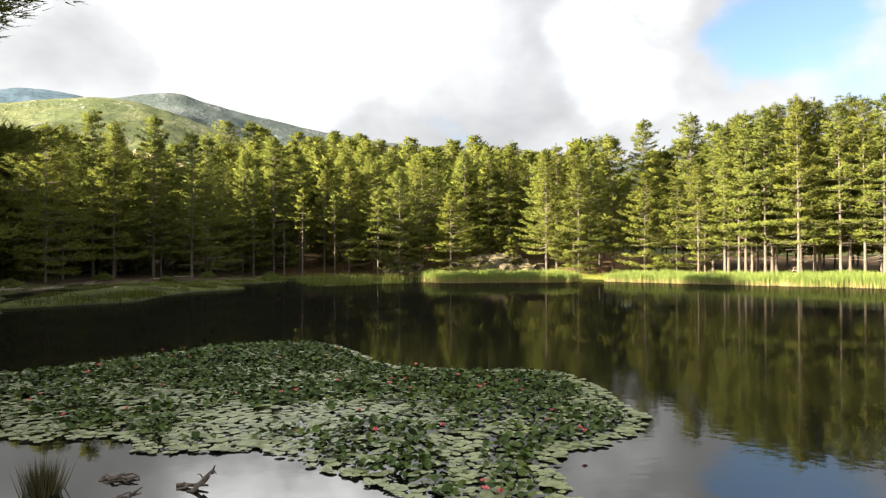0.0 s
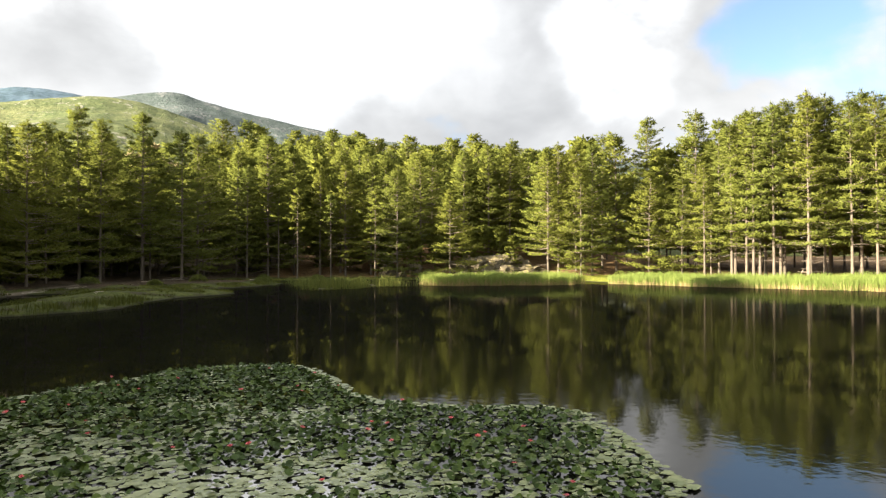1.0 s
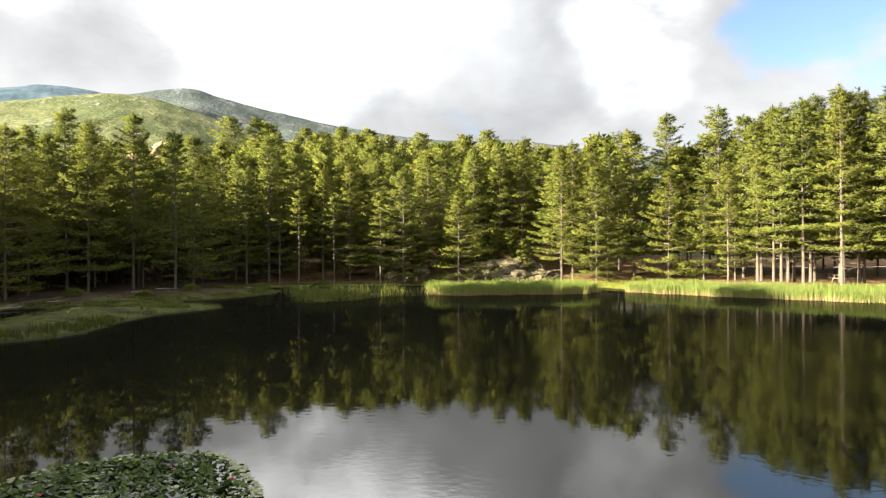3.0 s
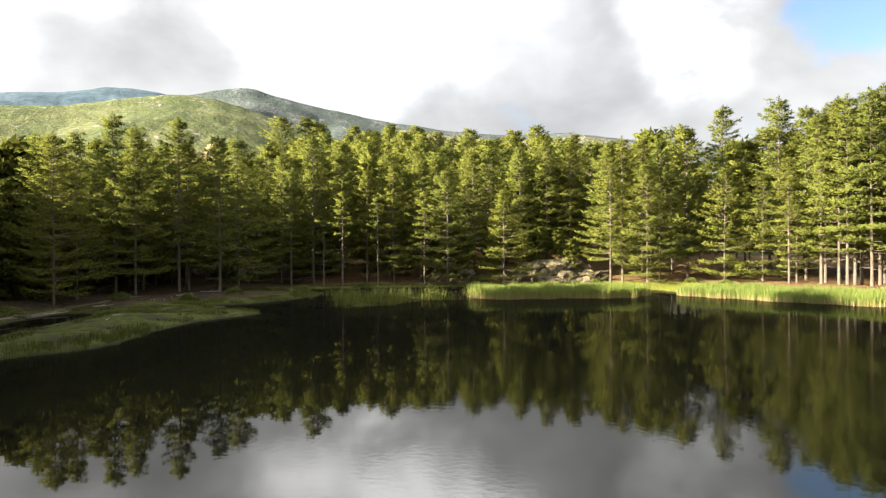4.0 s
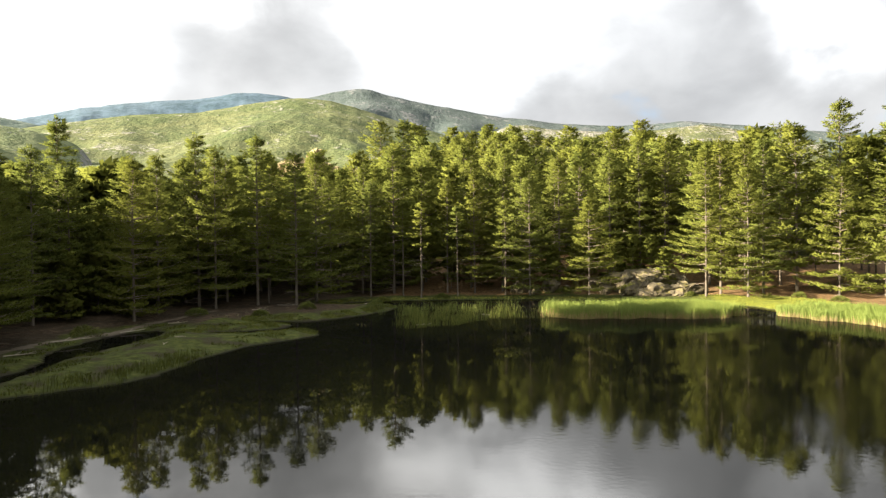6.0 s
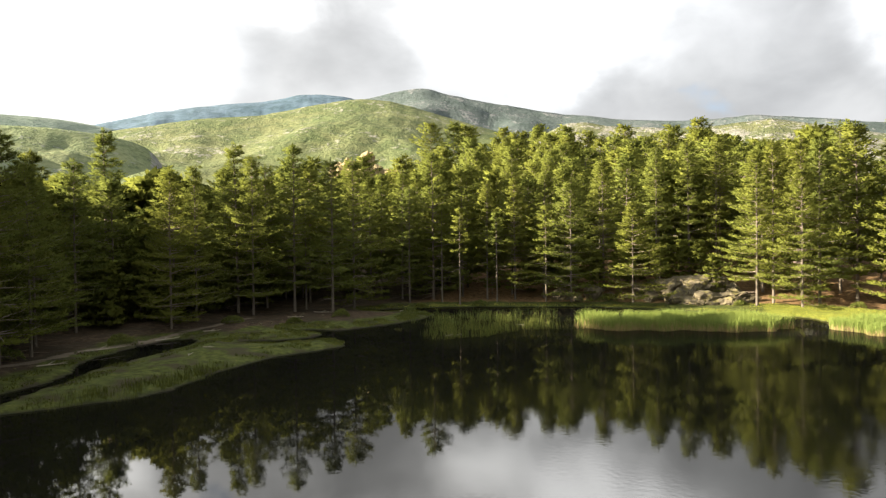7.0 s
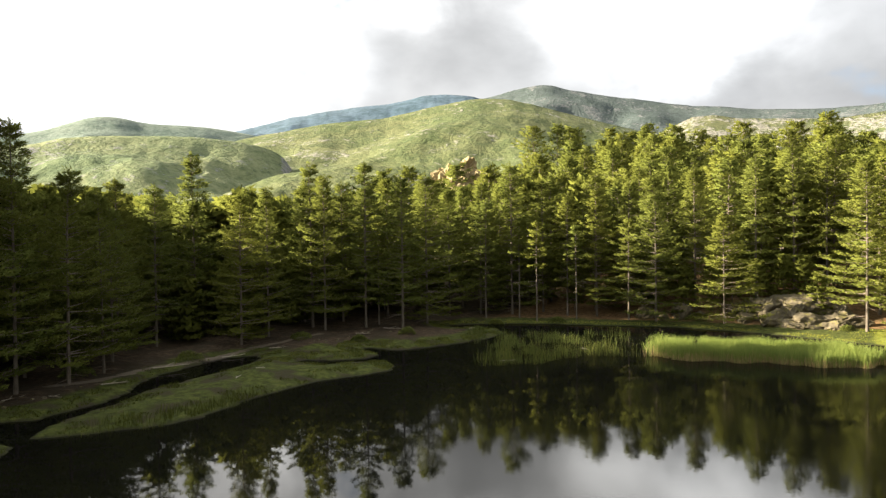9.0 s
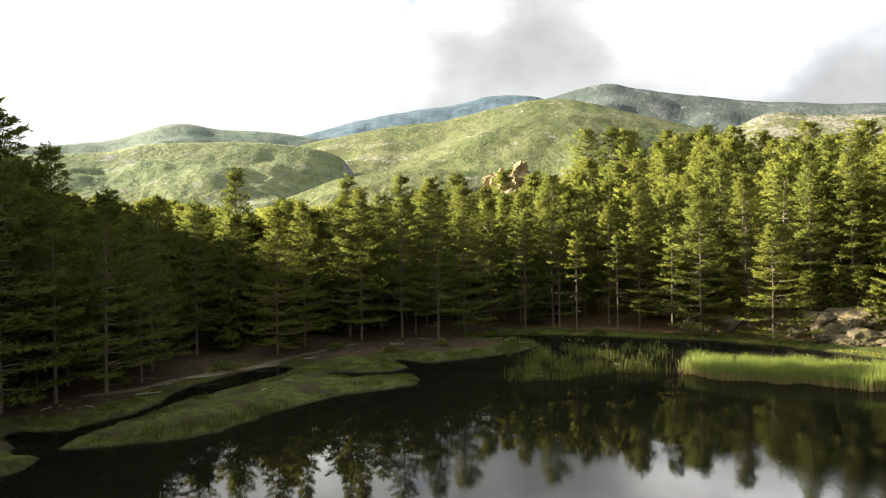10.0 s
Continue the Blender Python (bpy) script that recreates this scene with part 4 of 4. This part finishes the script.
grass_patch("marsh_grass", "short green marsh grass on the west bank", [(-30, 27, -14, 78)], 60000, 0.08, 0.22, 31, SHADE_MOSS, (0.1, 2.0), 0.08)
grass_patch("marsh_grass", "bright moss and short grass on the low islands", [(-26, 50, -14, 76)], 60000, 0.06, 0.16, 35, SHADE_GREEN, (0.05, 2.2), 0.0)
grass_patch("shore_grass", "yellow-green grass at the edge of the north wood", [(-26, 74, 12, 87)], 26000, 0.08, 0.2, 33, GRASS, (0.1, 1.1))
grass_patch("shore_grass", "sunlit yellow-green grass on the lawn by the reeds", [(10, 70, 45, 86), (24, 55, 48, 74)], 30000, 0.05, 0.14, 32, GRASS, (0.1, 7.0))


# ---- water lilies ----
LILY = np.array([(-13, 15), (-8.7, 13.4), (-8.0, 14.3), (-7.4, 15.3), (-6.6, 16.4), (-6.1, 17.5), (-5.0, 18.3), (-3.6, 18.5), (-2.8, 17.8), (-2.1, 16.5), (-1.4, 14.8), (-0.6, 14.2), (0.5, 13.9), (1.9, 13.9), (2.5, 13.4), (2.8, 12.2), (2.85, 10.8), (3.0, 9.7),
                 (2.6, 8.9), (2.0, 8.3), (1.5, 8.0), (1.2, 7.3), (1.3, 6.4), (0.7, 5.6), (0.0, 6.1), (-0.6, 6.7), (-1.2, 7.2), (-1.6, 7.6), (-2.2, 8.1), (-2.8, 8.0), (-3.6, 7.95), (-4.3, 8.7), (-5.1, 8.4), (-5.8, 8.7), (-8, 9.5)], float)


def in_lily(x, y):
    inside = np.zeros(x.shape, bool)
    for (ax, ay), (bx, by) in zip(LILY, np.roll(LILY, -1, axis=0)):
        inside ^= ((ay > y) != (by > y)) & (x < (bx - ax) * (y - ay) / (by - ay + 1e-12) + ax)
    return inside


def rim_distance(x, y):
    """Metres to the edge of the lily bed."""
    best = np.full(x.shape, 1e9)
    for (ax, ay), (bx, by) in zip(LILY, np.roll(LILY, -1, axis=0)):
        t = np.clip(((x - ax) * (bx - ax) + (y - ay) * (by - ay)) / ((bx - ax) ** 2 + (by - ay) ** 2), 0, 1)
        best = np.minimum(best, np.hypot(x - ax - t * (bx - ax), y - ay - t * (by - ay)))
    return best


def pad_shape(r, rng, curl=0.0):
    """A round floating leaf with its notch, slightly dished."""
    n = 11
    a = np.linspace(0.16, 6.283 - 0.16, n)
    rr = r * (1 + rng.normal(0, 0.03, n))
    rim = np.column_stack([np.cos(a) * rr, np.sin(a) * rr, curl * r * (0.5 + 0.5 * np.cos(2 * a + rng.uniform(0, 6)))])
    v = np.vstack([[0, 0, 0], rim])
    return v, [(0, i, i + 1) for i in range(1, n)]


def turned(v, rx, rz, at):
    m = Euler((rx, 0, rz)).to_matrix()
    return np.asarray(v) @ np.array(m).T + np.asarray(at)


def build_lilies():
    rng = np.random.default_rng(17)
    n = 32000
    x, y = rng.uniform(-13, 4, n), rng.uniform(5.4, 18.4, n)
    ok = in_lily(x, y)
    x, y = x[ok], y[ok]
    dense = np.array([0.7 * noise.noise((a * 0.55, b * 0.55, 2.0)) + 0.5 * noise.noise((a * 1.7, b * 1.7, 5.0)) for a, b in zip(x, y)])
    bed = tagged(new("water_lily_bed"), "bed of water lilies with floating and raised leaves", "water lilies")
    floats, raised = [], []
    # leaf crowding: high clumps toward the lake side, open flat leaves toward the shore
    far_edge = np.interp(y, [6, 10, 12.5, 15, 18], [-0.10, 0.02, 0.25, 0.55, 0.75]) + np.interp(x, [-8, -2, 1, 3], [0.0, -0.05, 0.2, 0.15])
    shapes = [mesh_of("lily_pad", *pad_shape(0.085, rng, 0.04), [PAD]) for _ in range(6)]
    parts = 0
    rim = rim_distance(x, y)
    for i in np.argsort(y):
        r = rng.uniform(0.04, 0.074)
        at = (x[i], y[i], 0.012 + rng.uniform(0, 0.02))
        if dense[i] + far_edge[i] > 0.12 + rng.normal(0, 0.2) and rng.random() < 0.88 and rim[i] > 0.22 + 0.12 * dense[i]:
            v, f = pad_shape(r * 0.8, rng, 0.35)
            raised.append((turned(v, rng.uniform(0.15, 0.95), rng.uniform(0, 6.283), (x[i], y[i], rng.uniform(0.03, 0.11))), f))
        elif parts < 290:
            ob = part("lily_pad", shapes[parts % 6], bed)
            s = r / 0.085
            ob.matrix_basis = pose(*at, rng.normal(0, 2), rng.normal(0, 2), rng.uniform(0, 360)) @ Matrix.Diagonal((s, s, s, 1))
            parts += 1
        else:
            v, f = pad_shape(r, rng, 0.05)
            floats.append((turned(v, rng.normal(0, 0.03), rng.uniform(0, 6.283), at), f))
    tagged(part("floating_leaves", mesh_of("floating_leaves", *join(floats), [PAD]), bed, "pale flat lily pads"), kind="stuff")
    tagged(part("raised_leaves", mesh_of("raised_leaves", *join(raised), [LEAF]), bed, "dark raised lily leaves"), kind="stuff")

    def flower():
        pieces = []
        for ring, (count, tilt, size) in enumerate([(7, 0.5, 0.075), (6, 0.95, 0.06), (5, 1.3, 0.045)]):
            for j in range(count):
                a = 6.283 * j / count + ring * 0.4
                leaf = np.array([(0, 0, 0), (size * 0.5, size * 0.28, 0.008), (size, 0, 0), (size * 0.5, -size * 0.28, 0.008)])
                m = Euler((0, -tilt, a)).to_matrix()
                pieces.append((leaf @ np.array(m).T, [(0, 1, 2), (0, 2, 3)]))
        return mesh_of("lily_flower", *join(pieces), [PETAL])

    bloom = flower()
    placed = 0
    while placed < 46:
        a, b = rng.uniform(-7, 3.4), rng.uniform(6, 17)
        if not in_lily(np.array([a]), np.array([b]))[0] or noise.noise((a * 0.55, b * 0.55, 2.0)) < -0.12:
            continue
        ob = part("lily_flower", bloom, bed, "small pink open flower")
        s = rng.uniform(0.5, 0.85)
        ob.matrix_basis = pose(a, b, rng.uniform(0.06, 0.2), rng.normal(0, 12), rng.normal(0, 12), rng.uniform(0, 360)) @ Matrix.Diagonal((s, s, s, 1))
        placed += 1


build_lilies()


# ---- small things by the near bank ----
def tussock(x, y, n, height, seed):
    rng = np.random.default_rng(seed)
    c = np.column_stack([rng.normal(x, 0.06, n), rng.normal(y, 0.06, n), np.full(n, -0.05)])
    d = np.column_stack([(c[:, 0] - x) * 2.2 + rng.normal(0, 0.10, n), (c[:, 1] - y) * 2.2 + rng.normal(0, 0.10, n), np.ones(n)])
    v, f = blades(c, d, rng.uniform(0.6, 1.0, n) * height, 0.006, rng)
    tagged(new("sedge_tussock", mesh_of("sedge_tussock", v, f, [SEDGE])), "dark spiky sedge tussock growing out of the shallow water", "sedge")


tussock(-3.93, 6.6, 420, 0.44, 5)


def snag(label, x, y, strokes, seed):
    """A broken piece of dead branch lying half sunk in the water."""
    rng = np.random.default_rng(seed)
    pieces = []
    for (ax, ay, az), (bx, by, bz), r in strokes:
        a, b = np.array((ax, ay, az)), np.array((bx, by, bz))
        mid = [a + (b - a) * t + rng.normal(0, 0.012, 3) for t in (0, 0.3, 0.65, 1)]
        pieces.append(tube(mid, [r, r * 1.1, r * 0.8, r * 0.5], 7))
    ob = tagged(new("dead_branch", mesh_of("dead_branch", *join(pieces), [DRIFTWOOD])), label, "dead wood")
    ob.matrix_basis = pose(x, y, 0)


snag("dark broken branch lying in shallow water", -2.5, 6.75, [((-0.2, 0.06, 0.01), (0.14, 0.0, 0.03), 0.02), ((-0.02, -0.1, -0.02), (0.17, 0.05, 0.16), 0.02), ((0.13, 0.0, 0.06), (0.19, -0.02, 0.23), 0.016), ((-0.16, 0.0, 0.0), (0.02, 0.08, 0.04), 0.012),
                                                               ((0.1, 0.02, 0.1), (0.02, 0.05, 0.14), 0.007), ((-0.05, -0.06, 0.0), (0.06, -0.12, 0.03), 0.012), ((0.18, -0.01, 0.18), (0.23, 0.0, 0.17), 0.008), ((-0.1, 0.05, 0.02), (-0.15, 0.1, 0.05), 0.006)], 1)
snag("rotting mat of twigs floating among the lilies", -3.38, 7.02, [((-0.2, -0.02, 0.0), (0.2, 0.04, 0.02), 0.018), ((-0.1, 0.06, 0.01), (0.14, -0.05, 0.03), 0.016), ((0.05, 0, 0.01), (0.22, -0.07, 0.02), 0.012), ((-0.22, 0.05, 0.0), (0.0, -0.06, 0.03), 0.013),
                                                                    ((-0.05, 0.08, 0.0), (0.18, 0.07, 0.02), 0.012), ((-0.14, -0.07, 0.0), (0.08, -0.08, 0.02), 0.012), ((0.0, 0.02, 0.02), (0.04, 0.05, 0.07), 0.008), ((-0.12, 0.0, 0.02), (-0.14, 0.03, 0.06), 0.007)], 2)
snag("half sunken bent branch in the shallows", -3.05, 6.45, [((-0.15, 0, -0.01), (0.1, 0.04, 0.05), 0.018), ((0.02, 0, 0.0), (0.14, 0.02, 0.12), 0.014), ((-0.08, 0.02, 0.0), (0.0, 0.1, 0.03), 0.01), ((0.08, 0.02, 0.05), (0.06, -0.05, 0.08), 0.007)], 3)


# ---- clutter on the banks ----
def stick(x, y, length, turn, seed, label, mat=PALE_WOOD, thick=0.035):
    """A fallen dead branch with a fork and a stub."""
    rng = np.random.default_rng(seed)
    main = [np.array([t * length, 0.06 * length * math.sin(t * 3 + seed), 0.03 + 0.02 * rng.random()]) for t in (0, 0.35, 0.7, 1.0)]
    pieces = [tube(main, [thick, thick * 0.9, thick * 0.65, thick * 0.3], 6)]
    for at, side in ((1, 1), (2, -1)):
        q = main[at]
        pieces.append(tube([q, q + np.array([0.14, 0.12 * side, 0.05]) * length, q + np.array([0.26, 0.2 * side, 0.08]) * length], [thick * 0.6, thick * 0.4, thick * 0.15], 5))
    ob = tagged(new("fallen_branch", mesh_of("fallen_branch", *join(pieces), [mat])), label, "dead wood", "fallen branches on the west bank")
    ob.matrix_basis = pose(x, y, max(0.0, float(ground_height(x, y))) + 0.01, 0, 0, turn)


for i, (x, y, length, turn) in enumerate([(-27.6, 38.5, 1.6, 60), (-26.9, 35.0, 0.9, 20), (-28.2, 33.2, 1.2, 100), (-29.6, 49.5, 1.8, 70), (-29.8, 43.5, 2.6, 62), (-28.8, 53.6, 1.5, 40),
                                           (-23.0, 46.8, 0.8, 15), (-21.2, 43.5, 0.7, 120), (-27.0, 62.5, 1.4, 30), (-26.6, 66.2, 2.0, 10), (-19.6, 70.5, 0.9, 80), (-10.4, 58.6, 1.3, 25), (-6.2, 66.2, 1.0, 150)]):
    stick(x, y, length, turn, i, "bleached fallen branch lying on the marshy bank")


def pebble(x, y, r, seed):
    boulder("stone", "small pale stone on the marshy bank", x, y, r, r * 0.8, r * 0.6, seed, ROCK, 0.3, 2, "stones on the west bank")


rng_stones = np.random.default_rng(77)
for i in range(26):
    y = rng_stones.uniform(30, 66)
    x = float(np.interp(y, [30, 40, 50, 58, 66], [-27, -29, -30, -27, -26])) + rng_stones.normal(0, 1.2)
    if float(shore_distance(x, y)) > 0.4:
        pebble(x, y, rng_stones.uniform(0.07, 0.2), 100 + i)


def bush(x, y, r, h, seed, mat, label, name="shrub"):
    """A low rounded clump of leafy twigs."""
    rng = np.random.default_rng(seed)
    n = 900
    a, t = rng.uniform(0, 6.283, n), rng.uniform(0, 1, n) ** 0.5
    rr = r * t * (1 + 0.25 * np.sin(a * 3 + seed))
    z = h * np.sqrt(np.clip(1 - t**2, 0, 1)) * rng.uniform(0.4, 1.0, n)
    c = np.column_stack([np.cos(a) * rr, np.sin(a) * rr, z])
    d = c / (np.linalg.norm(c, axis=1, keepdims=True) + 0.01) + rng.normal(0, 0.5, c.shape)
    v, f = blades(c, d, rng.uniform(0.10, 0.2, n), 0.03, rng)
    ob = tagged(new(name, mesh_of(name, v, f, [mat])), label, "shrub", "shrubs along the banks")
    ob.matrix_basis = pose(x, y, max(0.0, float(ground_height(x, y))) - 0.02)


for i, (x, y, r, h) in enumerate([(-22.6, 64.5, 0.7, 0.7), (-17.6, 68.6, 0.8, 0.8), (-29.3, 57.8, 0.8, 0.6), (-30.4, 47.0, 0.9, 0.7), (-31.0, 39.0, 0.9, 0.8), (-25.0, 60.5, 0.6, 0.5), (-14.6, 80.6, 0.8, 0.6),
                                  (-1.8, 86.2, 0.9, 0.7), (24.0, 79.2, 0.7, 0.5), (21.4, 82.6, 0.6, 0.6), (11.4, 84.0, 0.5, 0.5), (-20.4, 77.6, 0.7, 0.5)]):
    bush(x, y, r, h, 40 + i, SHADE_GREEN, "low green shrub at the water's edge")


def picnic_table(x, y, turn):
    """A plain timber table with two fixed benches."""
    def board(name, sx, sy, sz, px, py, pz, tilt=0.0):
        bm = bmesh.new()
        bmesh.ops.create_cube(bm, size=1.0)
        for v in bm.verts:
            v.co = Vector((v.co.x * sx, v.co.y * sy, v.co.z * sz))
        bmesh.ops.bevel(bm, geom=bm.edges[:], offset=0.008, segments=1, affect="EDGES")
        me = bpy.data.meshes.new(name)
        bm.to_mesh(me)
        bm.free()
        me.materials.append(TWIG)
        part(name, me, table).matrix_basis = pose(px, py, pz, tilt, 0, 0)
    table = tagged(new("picnic_table"), "weathered timber picnic table under the pines", "table")
    for i in range(4):
        board("tabletop_board", 1.8, 0.17, 0.04, 0, -0.27 + 0.18 * i, 0.75)
    for side in (-1, 1):
        for i in range(2):
            board("bench_board", 1.8, 0.14, 0.04, 0, side * (0.62 + 0.15 * i), 0.45)
        for end in (-0.65, 0.65):
            board("leg", 0.05, 0.09, 0.86, end, side * 0.42, 0.36, side * 28)
    for end in (-0.65, 0.65):
        board("crossbeam", 0.04, 1.5, 0.09, end + 0.05, 0, 0.40)
    table.matrix_basis = pose(x, y, float(ground_height(x, y)), 0, 0, turn)


picnic_table(40.0, 75.0, 25)
